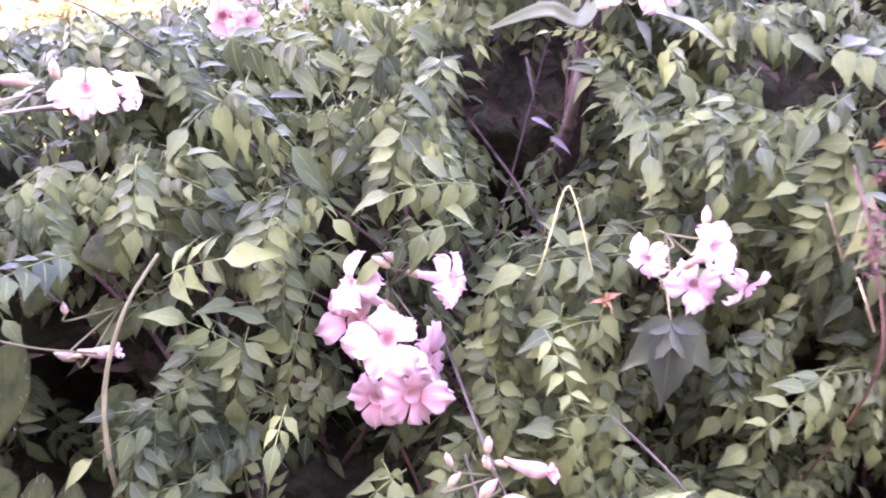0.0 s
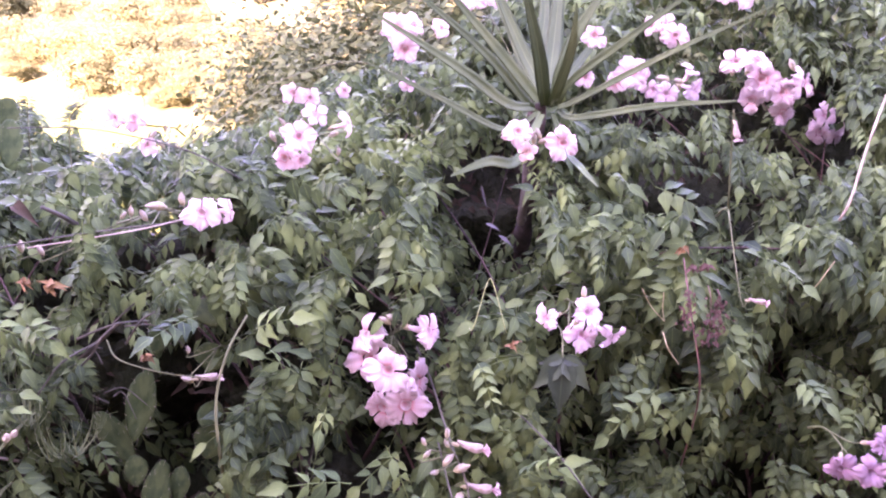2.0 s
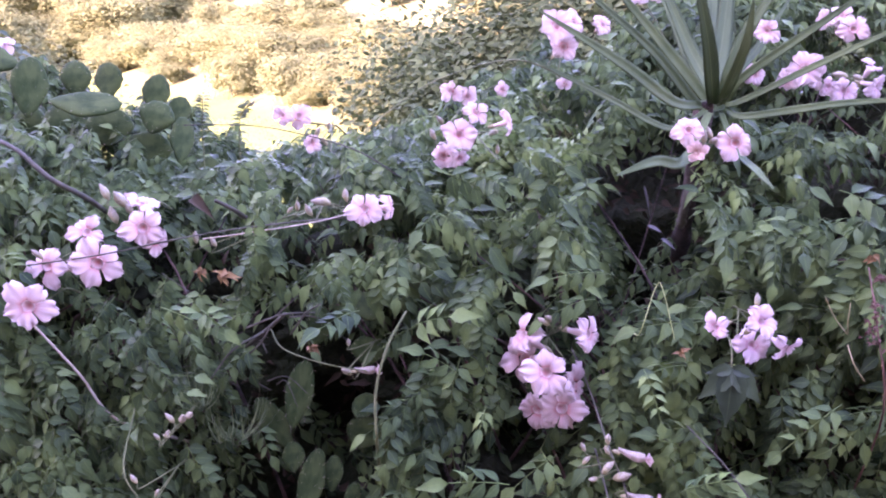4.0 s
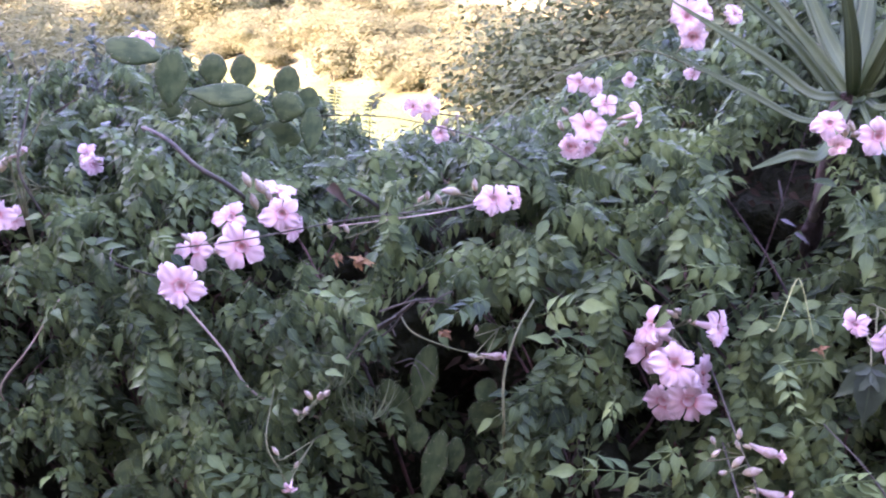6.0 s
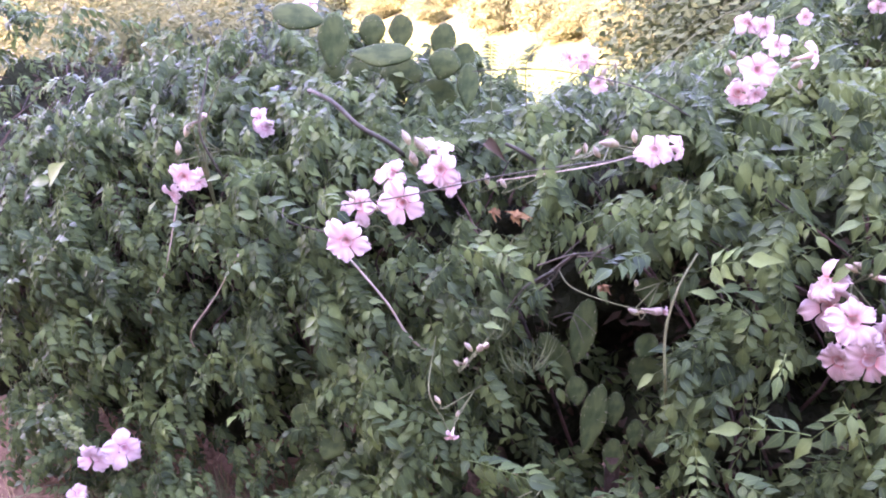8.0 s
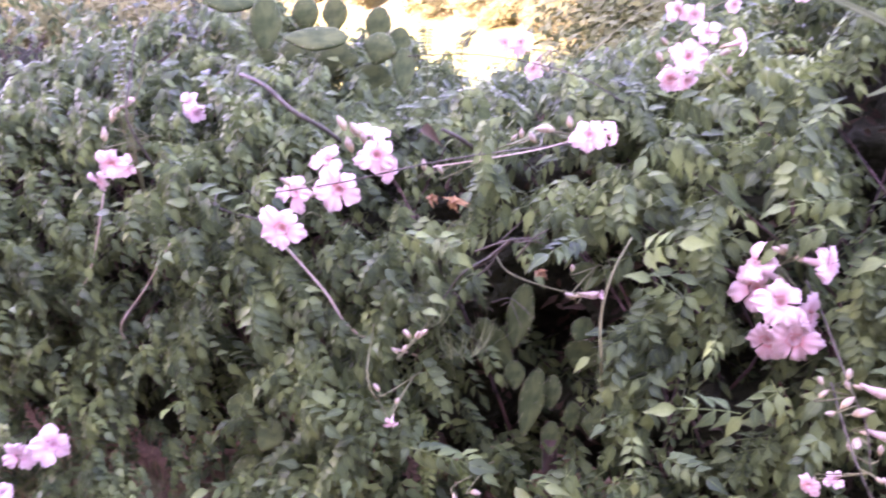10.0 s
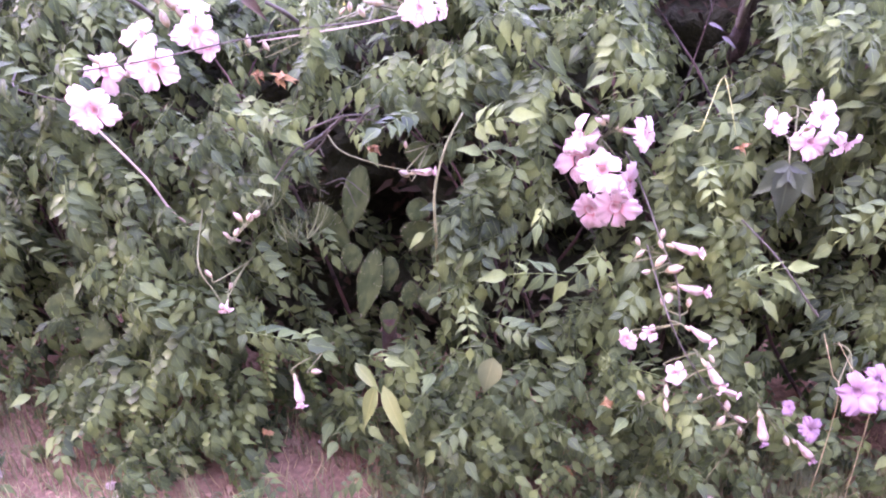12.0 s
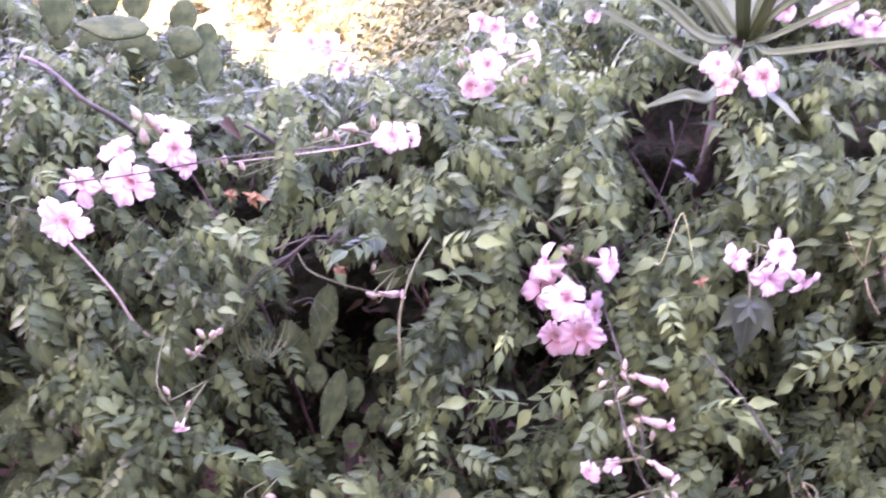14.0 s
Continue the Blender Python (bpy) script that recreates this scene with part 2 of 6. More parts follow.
def part(name, me, parent, m=None, label=""):
    """A mesh as a part of a thing; m is its pose in the parent's own space."""
    ob = new(name, me)
    ob.parent = parent
    if m is not None:
        ob.matrix_basis = m
    return tagged(ob, label=label)


def unit(v):
    v = np.asarray(v, float)
    return v / (np.linalg.norm(v) + 1e-9)


def aligned(place, z, x=None, size=1.0):
    """A pose whose z axis points along z."""
    z = Vector(z).normalized()
    x = Vector(x) if x is not None else (Vector((0, 0, 1)) if abs(z.z) < 0.9 else Vector((1, 0, 0)))
    y = z.cross(x).normalized()
    x = y.cross(z)
    m = Matrix((x, y, z)).transposed().to_4x4()
    return Matrix.Translation(place) @ m @ Matrix.Scale(size, 4)


def bent(points, steps=5):
    """A smooth line through the points."""
    p = np.asarray(points, float)
    if len(p) < 3:
        return np.array([p[0] + (p[-1] - p[0]) * k / 3 for k in range(4)])
    q = np.vstack([2 * p[0] - p[1], p, 2 * p[-1] - p[-2]])
    out = []
    for a, b, c, d in zip(q, q[1:], q[2:], q[3:]):
        for k in range(steps):
            t = k / steps
            out.append(0.5 * (2 * b + (c - a) * t + (2 * a - 5 * b + 4 * c - d) * t * t + (3 * b - a - 3 * c + d) * t ** 3))
    return np.array(out + [p[-1]])


def tube(points, r0, r1, sides=6, knots=0.0, rng=None):
    """Vertices and faces of a tapering stem along a smooth line."""
    p = bent(points)
    n, verts, faces = len(p), [], []
    for i in range(n):
        d = unit(p[min(i + 1, n - 1)] - p[max(i - 1, 0)])
        a = unit(np.cross(d, (0.31, 0.2, 0.93) if abs(d[2]) < 0.9 else (1, 0, 0)))
        b = np.cross(d, a)
        r = r0 + (r1 - r0) * i / (n - 1)
        if rng is not None:
            r *= 1 + knots * rng.uniform(-1, 1)
        for k in range(sides):
            t = 2 * math.pi * k / sides
            verts.append(p[i] + r * (math.cos(t) * a + math.sin(t) * b))
    for i in range(n - 1):
        for k in range(sides):
            k2 = (k + 1) % sides
            faces.append((i * sides + k, i * sides + k2, (i + 1) * sides + k2, (i + 1) * sides + k))
    faces += [tuple(range(sides))[::-1], tuple((n - 1) * sides + k for k in range(sides))]
    return verts, faces


def lathe(profile, sides=8):
    """Vertices and faces of a turned shape along z; profile of (radius, z)."""
    verts, faces = [], []
    for r, z in profile:
        verts += [(r * math.cos(2 * math.pi * k / sides), r * math.sin(2 * math.pi * k / sides), z) for k in range(sides)]
    for i in range(len(profile) - 1):
        for k in range(sides):
            k2 = (k + 1) % sides
            faces.append((i * sides + k, i * sides + k2, (i + 1) * sides + k2, (i + 1) * sides + k))
    return verts, faces


# ---- leaves ----
def blade(length, width, fold=0.35, droop=0.5, tooth=0.0, rows=6, wavy=0.0, rng=None):
    """One leaf blade along +x, its face to +z: an ovate, folded, drooping shape as triangles."""
    verts, uvs, tris = [], [], []
    for i in range(rows + 1):
        v = i / rows
        w = width * 0.5 * float(np.interp(v, (0, 0.1, 0.25, 0.4, 0.55, 0.7, 0.82, 0.92, 1), (0.05, 0.68, 1.0, 0.96, 0.76, 0.48, 0.25, 0.1, 0.02)))
        if i in (0, rows):
            w = width * 0.02
        x = length * (v - 0.12 * droop * v * v)
        z = -length * droop * 0.55 * v * v + length * 0.06 * v
        w *= 1 + tooth * (-1) ** i
        jig = wavy * length * (rng.uniform(-1, 1) if rng else 0)
        for s in (-1, 0, 1):
            verts.append((x, s * w, z + abs(s) * w * fold + jig * s))
            uvs.append((0.5 + 0.5 * s, v))
    for i in range(rows):
        a, b = 3 * i, 3 * i + 3
        for s in (0, 1):
            tris += [(a + s, b + s, b + s + 1), (a + s, b + s + 1, a + s + 1)]
    return np.array(verts), np.array(tris), np.array(uvs)


def turned(x, z):
    x, z = unit(x), np.asarray(z, float)
    y = unit(np.cross(z, x))
    return np.stack([x, y, np.cross(x, y)], 1)


def gather(pieces):
    vs, ts, us, n = [], [], [], 0
    for v, t, u in pieces:
        vs.append(v)
        ts.append(t + n)
        us.append(u)
        n += len(v)
    return np.vstack(vs), np.vstack(ts), np.vstack(us)


def moved(piece, rot, place, size=1.0):
    return piece[0] @ (rot * size).T + place, piece[1], piece[2]


def pinnate(seed, pairs=4, length=0.105, leaflet=0.042, width=0.021, sag=0.5, hang=1.0, rows=6):
    """A compound leaf along +x: pairs of leaflets on a thin rib and one at its end."""
    rng = random.Random(seed)
    rib = [(length * t, 0, -sag * length * t * t * 0.6) for t in np.linspace(0, 1, pairs + 2)]
    pieces = []
    for a, b in zip(rib, rib[1:]):
        a, b = np.array(a), np.array(b)
        r = 0.0008
        v = np.array([a + (0, r, 0), a - (0, r, 0), b + (0, r, 0), b - (0, r, 0), a - (0, 0, 1.4 * r), b - (0, 0, 1.4 * r)])
        pieces.append((v, np.array([(0, 1, 3), (0, 3, 2), (1, 4, 5), (1, 5, 3), (4, 0, 2), (4, 2, 5)]), np.full((6, 2), 0.5)))
    for i in range(1, pairs + 1):
        at = np.array(rib[i])
        for s in (-1, 1):
            big = leaflet * rng.uniform(0.88, 1.06) * (0.72 + 0.28 * math.sin(math.pi * (i + 0.6) / (pairs + 1)))
            ang = radians(rng.uniform(52, 66))
            x = (math.cos(ang), s * math.sin(ang), hang * rng.uniform(-0.42, -0.14))
            z = (rng.uniform(-0.08, 0.08), rng.uniform(-0.08, 0.08) + s * 0.2, 1)
            b = blade(big, big * width / leaflet * rng.uniform(0.85, 1.15), 0.3 * rng.uniform(0.5, 1.5), (0.3 + 0.45 * hang) * rng.uniform(0.5, 1.1), 0.07, rows, 0.026, rng)
            pieces.append(moved(b, turned(x, z), at + np.array((0, s * 0.001, 0))))
    b = blade(leaflet * 1.2, width * 1.15, 0.25, rng.uniform(0.4, 0.9), 0.07, rows, 0.022, rng)
    pieces.append(moved(b, turned((1, rng.uniform(-0.2, 0.2), -sag), (0.3, 0, 1)), np.array(rib[-1])))
    return gather(pieces)


def vine_leaves(rows):
    """Ten forms of the vine's compound leaf: flat fans and arched ribs with hanging leaflets."""
    return [pinnate(k, (3, 4, 3, 4, 2)[k % 5], (0.056, 0.075, 0.064, 0.082, 0.046)[k % 5], (0.036, 0.033, 0.038, 0.032, 0.039)[k % 5], 0.0152 + 0.001 * (k % 3),
                    0.35 + 0.25 * (k % 4), (0.6, 1.9, 1.6, 0.85, 2.1)[k % 5], rows) for k in range(10)]


VINE, INNER = vine_leaves(5), vine_leaves(3)
FINE = [pinnate(50 + k, pairs=5 + k % 3, length=0.1, leaflet=0.027, width=0.0115, sag=0.7 + 0.2 * (k % 3), hang=1.3, rows=4) for k in range(6)]


# ---- the ground ----
def terrain(x, y):
    d = max(0.696 * x + 0.717 * y - 15.9, -0.643 * x + 0.766 * y - 78)
    fall = min(1.0, max(0.0, (y - 2.3) / 7.0))
    z = -2.5 * fall * fall * (3 - 2 * fall)
    if d > 0:
        z += 0.36 * d if d < 140 else 50.4 + 0.1 * (d - 140)
        z += 0.8 * noise.noise((x * 0.06, y * 0.06, 0)) * min(1, d / 10)
    near = max(0.0, 1 - abs(y - 1.0) / 6)
    z += 0.035 * noise.noise((x * 2.1, y * 2.1, 3)) * near + 0.012 * noise.noise((x * 9, y * 9, 5)) * near
    return z + 0.03 * near


def build_ground():
    def axis(stops):
        out = []
        for a, b, n in stops:
            out += list(np.linspace(a, b, n, endpoint=False))
        return out + [stops[-1][1]]
    xs = axis([(-1500, -150, 8), (-150, -20, 26), (-20, -3, 22), (-3, 2.5, 90), (2.5, 20, 22), (20, 150, 20), (150, 1500, 8)])
    ys = axis([(-300, -6, 8), (-6, 0, 10), (0, 2.5, 60), (2.5, 12, 30), (12, 120, 60), (120, 1500, 14)])
    verts = [(x, y, terrain(x, y)) for y in ys for x in xs]
    w = len(xs)
    faces = [(j * w + i, j * w + i + 1, (j + 1) * w + i + 1, (j + 1) * w + i) for j in range(len(ys) - 1) for i in range(w - 1)]
    tagged(new("ground", mesh_of("ground", verts, faces, GROUND)), "reddish bare soil before a hedge, then a yellow-green field and dry hillside", "ground", kind="structure")


build_ground()


def build_shade_wall():
    """Unseen wall, higher in the middle, added behind the camera to cast the shade."""
    bm = bmesh.new()
    bmesh.ops.create_cube(bm, size=1, matrix=pose(-5, -4.8, 3.4) @ Matrix.Diagonal((34, 0.3, 7.2, 1)))
    bmesh.ops.create_cube(bm, size=1, matrix=pose(-10, -4.8, 9.0) @ Matrix.Diagonal((15, 0.3, 4.0, 1)))
    me = bpy.data.meshes.new("wall_south")
    bm.to_mesh(me)
    bm.free()
    me.materials.append(PLASTER)
    tagged(new("wall_south", me), "plain unseen wall added to shade the hedge", "wall", kind="structure")


build_shade_wall()


# ---- the hillside scrub ----
def bush_mesh(name, seed, mat, leaves=700, size=0.13, flat=0.75, lumps=9, wide=0.22, solid=False):
    rng = random.Random(seed)
    pieces = []
    cents = [(rng.uniform(-0.6, 0.6), rng.uniform(-0.6, 0.6), rng.uniform(0.35, 1.0) * flat, rng.uniform(0.28, 0.5)) for _ in range(lumps)]
    quad_t, quad_u = np.array([(0, 1, 2), (0, 2, 3)]), np.array([(0.5, 0), (1, 0.5), (0.5, 1), (0, 0.5)])
    for _ in range(leaves):
        cx, cy, cz, r = rng.choice(cents)
        n = unit((rng.gauss(0, 1), rng.gauss(0, 1), rng.gauss(0.35, 0.8)))
        p = np.array((cx, cy, cz)) + n * r * rng.uniform(0.5, 1.25) * (1, 1, 0.8)
        if p[2] < 0.02:
            continue
        s = size * rng.uniform(0.5, 1.3)
        rot = turned((rng.uniform(-1, 1), rng.uniform(-1, 1), rng.uniform(-0.5, 0.3)), n + np.array((0, 0, 0.6)))
        v = np.array([(0, 0, 0), (0.5 * s, wide * s, 0.05 * s), (s, 0, -0.12 * s), (0.5 * s, -wide * s, 0.05 * s)])
        pieces.append((v @ rot.T + p, quad_t, quad_u))
    if solid:                                   # the dense twiggy heart of each lump
        ring, rows = 10, 6
        for cx, cy, cz, r in cents:
            v = [(0.36 * r * math.sin(math.pi * j / rows) * math.cos(2 * math.pi * i / ring) + cx, 0.36 * r * math.sin(math.pi * j / rows) * math.sin(2 * math.pi * i / ring) + cy,
                  max(0.0, 0.3 * r * math.cos(math.pi * j / rows) + cz)) for j in range(rows + 1) for i in range(ring)]
            t = []
            for j in range(rows):
                for i in range(ring):
                    a, b, c, d = j * ring + i, j * ring + (i + 1) % ring, (j + 1) * ring + i, (j + 1) * ring + (i + 1) % ring
                    t += [(a, c, b), (b, c, d)]
            v = np.array([np.array((cx, cy, cz)) + (np.array(p) - (cx, cy, cz)) * (1 + 0.7 * noise.noise(Vector(p) * 7)) for p in v])
            pieces.append((v, np.array(t), np.full((len(v), 2), 0.3)))
    return tri_mesh(name, *gather(pieces), mat)


def stem_meshes(seed, height=0.7, count=4, r=0.03):
    rng = random.Random(seed)
    out = []
    for _ in range(count):
        a, q = rng.uniform(0, 6.3), rng.uniform(0.25, 0.6)
        v, f = tube([(0.05 * math.cos(a), 0.05 * math.sin(a), -0.15), (0.5 * q * math.cos(a), 0.5 * q * math.sin(a), height * 0.5), (q * math.cos(a), q * math.sin(a), height)], r, r * 0.4, 5)
        out.append(mesh_of("stem", v, f, TWIG))
    return out


def build_scrub():
    rng = random.Random(11)
    crowns = [bush_mesh("crown", 20 + k, SCRUB, 9500, 0.062, 0.8 + 0.1 * (k % 3), 22, 0.34, True) for k in range(6)]
    stems = [stem_meshes(40 + k, count=3) for k in range(3)]
    n = 0
    while n < 320:
        az = radians(rng.uniform(-30, 38) if n < 245 else rng.uniform(22, 62))
        far = rng.uniform(17, 85) if n < 245 else rng.uniform(78, 130)
        x, y = -far * math.sin(az), far * math.cos(az)
        d = max(0.696 * x + 0.717 * y - 15.9, -0.643 * x + 0.766 * y - 78)
        if d < 0.8 or (d > 6 and noise.noise((x * 0.05, y * 0.05, 7)) < -0.25):
            continue
        if rng.random() < min(0.8, max(0.0, (d - 5) / 8)) * (0.4 if az > radians(19) else 1.0):
            continue
        s = rng.uniform(0.8, 1.7) * (1 + far / 120) * (1.9 if n >= 245 else 1.0)
        ob = thing("scrub_bush", (x, y, terrain(x, y) - 0.1), label="dry olive-green bush on the sunlit hillside", category="bush", group="bushes on the hillside")
        ob.scale = (s * rng.uniform(0.9, 1.3), s, s * rng.uniform(0.7, 1.0))
        ob.rotation_euler = (0, 0, rng.uniform(0, 6.3))
        part("crown", crowns[n % 6], ob)
        for me in stems[n % 3]:
            part("stem", me, ob)
        n += 1


build_scrub()


SHRUB_CROWNS = [bush_mesh("crown", 70 + k, m, 46000, 0.033, 1.25, 34, 0.34, True) for k, m in enumerate((SCRUB_DARK, SCRUB_DARK, SCRUB))]


def build_shrub(x, y, s, seed, label, mat=None):
    ob = thing("shrub", (x, y, terrain(x, y) - 0.05), label=label, category="shrub", group="shrubs behind the hedge")
    ob.scale = (s, s, s)
    ob.rotation_euler = (0, 0, seed)
    part("crown", SHRUB_CROWNS[2 if mat else seed % 2], ob)
    for me in stem_meshes(seed, 1.0, 8, 0.02):
        part("stem", me, ob)


for sx, sy, ss in ((-0.9, 9.3, 2.1), (-0.1, 8.2, 2.5), (1.2, 7.6, 2.6), (2.6, 7.0, 2.7), (4.1, 6.6, 2.8), (5.6, 6.2, 2.8)):
    build_shrub(sx, sy, ss, int(sy * 10), "broad shrub with layered yellow-green leaves behind the hedge")
for sx, sy, ss in ((-6.6, 6.2, 1.9), (-8.2, 7.2, 2.2), (-5.2, 5.4, 1.6)):
    build_shrub(sx, sy, ss, int(-sx * 10), "dry tan shrub standing behind the hedge", SCRUB)


def build_privet():
    """A small shrub of round glossy leaves that stands out of the hedge beside the cactus."""
    rng = random.Random(64)
    foot = np.array((-1.74, 1.98, 0.03))
    bush = thing("round_leaved_shrub", tuple(foot), label="small shrub with round bluish glossy leaves beside the cactus", category="shrub")
    pieces = []
    for k in range(16):
        tip = np.array((rng.uniform(-0.2, 0.26), rng.uniform(-0.15, 0.12), rng.uniform(0.98, 1.2)))
        pts = [np.zeros(3), tip * (0.4, 0.4, 0.55), tip]
        v, f = tube(pts, 0.006, 0.0012, 5)
        part("stem", mesh_of("stem", v, f, TWIG), bush)
        line = bent(pts, 10)
        for p in line[8:]:
            for _ in range(5):
                b = blade(0.03 * rng.uniform(0.7, 1.2), 0.019, 0.25, 0.4, rows=4)
                way = (rng.uniform(-1, 1), rng.uniform(-1, 0.5), rng.uniform(-0.5, 0.6))
                pieces.append(moved(b, turned(way, (rng.uniform(-0.4, 0.4), -0.4, 1)), p + np.array((rng.gauss(0, 0.016), rng.gauss(0, 0.016), rng.gauss(0, 0.016)))))
    tagged(part("crown", tri_mesh("crown", *gather(pieces), ROUND), bush), kind="stuff")


build_privet()


# ---- the vine hedge ----
TOP_X = (-3.2, -2.5, -2.12, -1.85, -1.65, -1.3, -1.05, -0.88, -0.75, -0.5, -0.3, 0.0, 0.3, 0.6, 1.0, 2.2)
TOP_Z = (1.35, 1.22, 1.02, 1.1, 1.13, 1.0, 0.92, 0.83, 0.86, 0.98, 1.06, 1.15, 1.33, 1.42, 1.5, 1.6)
FRONT_Z = (0.0, 0.12, 0.3, 0.5, 0.7, 0.82, 0.92)
FRONT_Y = (1.33, 1.18, 1.09, 1.1, 1.17, 1.23, 1.34)
RIGHT_Y = (0.1, 0.14, 0.17, 0.17, 0.15, 0.06, -0.17)     # the vine hangs forward beside the yucca


def hedge_point(x, s):
    """A point of the hedge's skin and its outward way; s from 0 at the ground to 1 at the shoulder, 2 at the back of its top."""
    top = float(np.interp(x, TOP_X, TOP_Z))
    sh = min(0.92, top - 0.03)
    right, left = min(1.0, max(0.0, (x - 0.1) / 0.25)), min(1.0, max(0.0, (-0.85 - x) / 0.25))
    if s <= 1:
        z = sh * s
        y = float(np.interp(z, FRONT_Z, FRONT_Y)) + right * float(np.interp(z, FRONT_Z, RIGHT_Y)) + 0.07 * left * math.exp(-((z - 0.38) / 0.2) ** 2)
        n = np.array((0, -1, -0.25 + 0.75 * s))
    else:
        q = s - 1
        z, y = sh + (top - sh) * ((1 - right) * math.sin(q * math.pi / 2) + right * q ** 1.6), 1.34 + 0.85 * q + right * RIGHT_Y[-1] * (1 - q)
        n = np.array((0, -0.75 + 0.6 * q, 0.7 + 0.3 * q))
    if s < 0.4:
        patch = math.exp(-((x + 1.17) / 0.13) ** 2) + 0.9 * math.exp(-((x + 0.6) / 0.1) ** 2) + 0.8 * math.exp(-((x - 0.42) / 0.17) ** 2)
        y -= 0.13 * (1 - s / 0.4) * min(1.0, max(0.0, (-1.3 - x) / 0.2))
        y += (1 - s / 0.4) * (-0.1 + 0.17 * patch + 0.05 * noise.noise((x * 5, 0, 9)))
    swell = 0.085 * noise.noise((x * 2.3, z * 2.6, y)) + 0.03 * noise.noise((x * 6.5, z * 6.5, y * 3))
    return np.array((x, y, z)) + unit(n) * swell, unit(n)


# hollows in the front: centre x, z, half width, half height, depth
HOLLOWS = ((0.38, 0.94, 0.25, 0.1, 0.09), (-0.52, 0.47, 0.1, 0.15, 0.2), (-0.45, 0.66, 0.12, 0.1, 0.14), (-0.37, 0.58, 0.05, 0.12, 0.1), (0.085, 0.88, 0.075, 0.09, 0.34), (-0.17, 0.6, 0.08, 0.06, 0.07), (-1.08, 0.5, 0.1, 0.07, 0.12),
           (-0.14, 0.49, 0.1, 0.07, 0.14), (-0.62, 0.8, 0.12, 0.04, 0.07))


def hollow(p):
    deep = 0.0
    for x, z, a, b, d in HOLLOWS:
        q = ((p[0] - x) / a) ** 2 + ((p[2] - z) / b) ** 2
        if q < 1.3:
            deep = max(deep, d * max(0.0, 1 - 0.5 * q))
    return deep


def lime_zone(p):
    return 1.35 * math.exp(-((p[0] + 0.13) / 0.2) ** 2 - ((p[2] - 0.97) / 0.12) ** 2) + 0.6 * math.exp(-((p[0] + 0.55) / 0.1) ** 2 - ((p[2] - 0.33) / 0.08) ** 2)


def fresh_zone(p):
    """Where the vine has put on yellower new growth."""
    low = math.exp(-((p[0] - 0.45) / 0.45) ** 2 - ((p[2] - 0.55) / 0.35) ** 2)
    return min(1.0, low + 0.7 * math.exp(-((p[0] + 0.45) / 0.15) ** 2 - ((p[2] - 0.36) / 0.12) ** 2))


# large single sprays: base, way of the rib, its length
SPRAYS_UPPER = (
    (-0.902, 1.000, 0.697, 0.22, -0.56, -0.80, 0.090),
    (-0.942, 1.060, 0.690, 0.21, -0.48, -0.85, 0.105),
    (-1.119, 1.150, 0.857, 0.45, -0.56, -0.69, 0.089),
    (-0.908, 1.050, 0.706, -0.07, -0.41, -0.91, 0.121),
    (0.246, 1.200, 1.002, 0.61, -0.78, -0.11, 0.064),
    (0.322, 1.200, 0.982, 0.83, -0.54, -0.15, 0.092),
    (-0.247, 1.250, 0.928, 0.79, -0.56, -0.26, 0.089),
    (-0.262, 1.250, 0.923, 0.87, -0.42, -0.24, 0.118),
    (-0.314, 1.200, 0.870, 0.11, -0.72, -0.68, 0.069),
    (-1.451, 1.050, 0.538, -0.84, -0.48, -0.26, 0.104),
    (-0.828, 0.980, 0.353, -0.12, -0.51, -0.85, 0.099),
    (0.479, 1.150, 0.887, 0.37, -0.93, -0.03, 0.054),
    (-0.014, 1.000, 0.587, -0.46, -0.77, -0.44, 0.065),
)
SPRAYS_LOWER = (
    (-1.117, 1.150, 0.835, 0.91, -0.42, -0.00, 0.120),
    (-1.064, 1.150, 0.791, -0.66, -0.55, 0.51, 0.090),
    (-0.284, 1.150, 0.764, 0.65, -0.51, 0.56, 0.098),
    (0.107, 1.000, 0.606, 0.36, -0.62, 0.69, 0.080),
    (-0.119, 1.000, 0.597, -0.69, -0.56, 0.46, 0.089),
    (-0.225, 1.000, 0.510, 0.73, -0.65, 0.22, 0.077),
    (0.419, 1.100, 0.766, 0.57, -0.71, -0.41, 0.070),
    (0.527, 1.100, 0.717, 0.46, -0.87, -0.18, 0.057),
    (-0.625, 0.980, 0.464, 0.88, -0.41, 0.26, 0.123),
    (0.074, 0.970, 0.409, 0.14, -0.76, -0.64, 0.066),
    (0.329, 1.100, 0.702, -0.77, -0.59, -0.25, 0.085),
    (0.188, 1.250, 0.980, 0.26, -0.80, -0.54, 0.062),
)
SPRAYS_YOUNG = (
    (-0.668, 1.100, 0.795, 0.93, -0.35, -0.07, 0.142),
    (-0.538, 0.980, 0.473, 0.74, -0.67, 0.09, 0.075),
    (-0.268, 1.000, 0.547, 0.21, -0.86, -0.47, 0.058),
    (-0.158, 1.050, 0.689, -0.13, -0.91, -0.40, 0.055),
    (-0.601, 1.100, 0.794, 0.79, -0.59, -0.17, 0.085),
    (-0.203, 1.320, 0.971, 0.81, -0.57, -0.10, 0.088),
    (-0.141, 1.360, 1.013, 0.87, -0.49, -0.10, 0.102),
    (-0.265, 1.330, 0.973, 0.93, -0.35, -0.10, 0.142),
    (0.055, 1.050, 0.760, 0.34, -0.88, -0.34, 0.057),
    (-0.436, 1.000, 0.426, 0.77, -0.55, 0.34, 0.091),
)


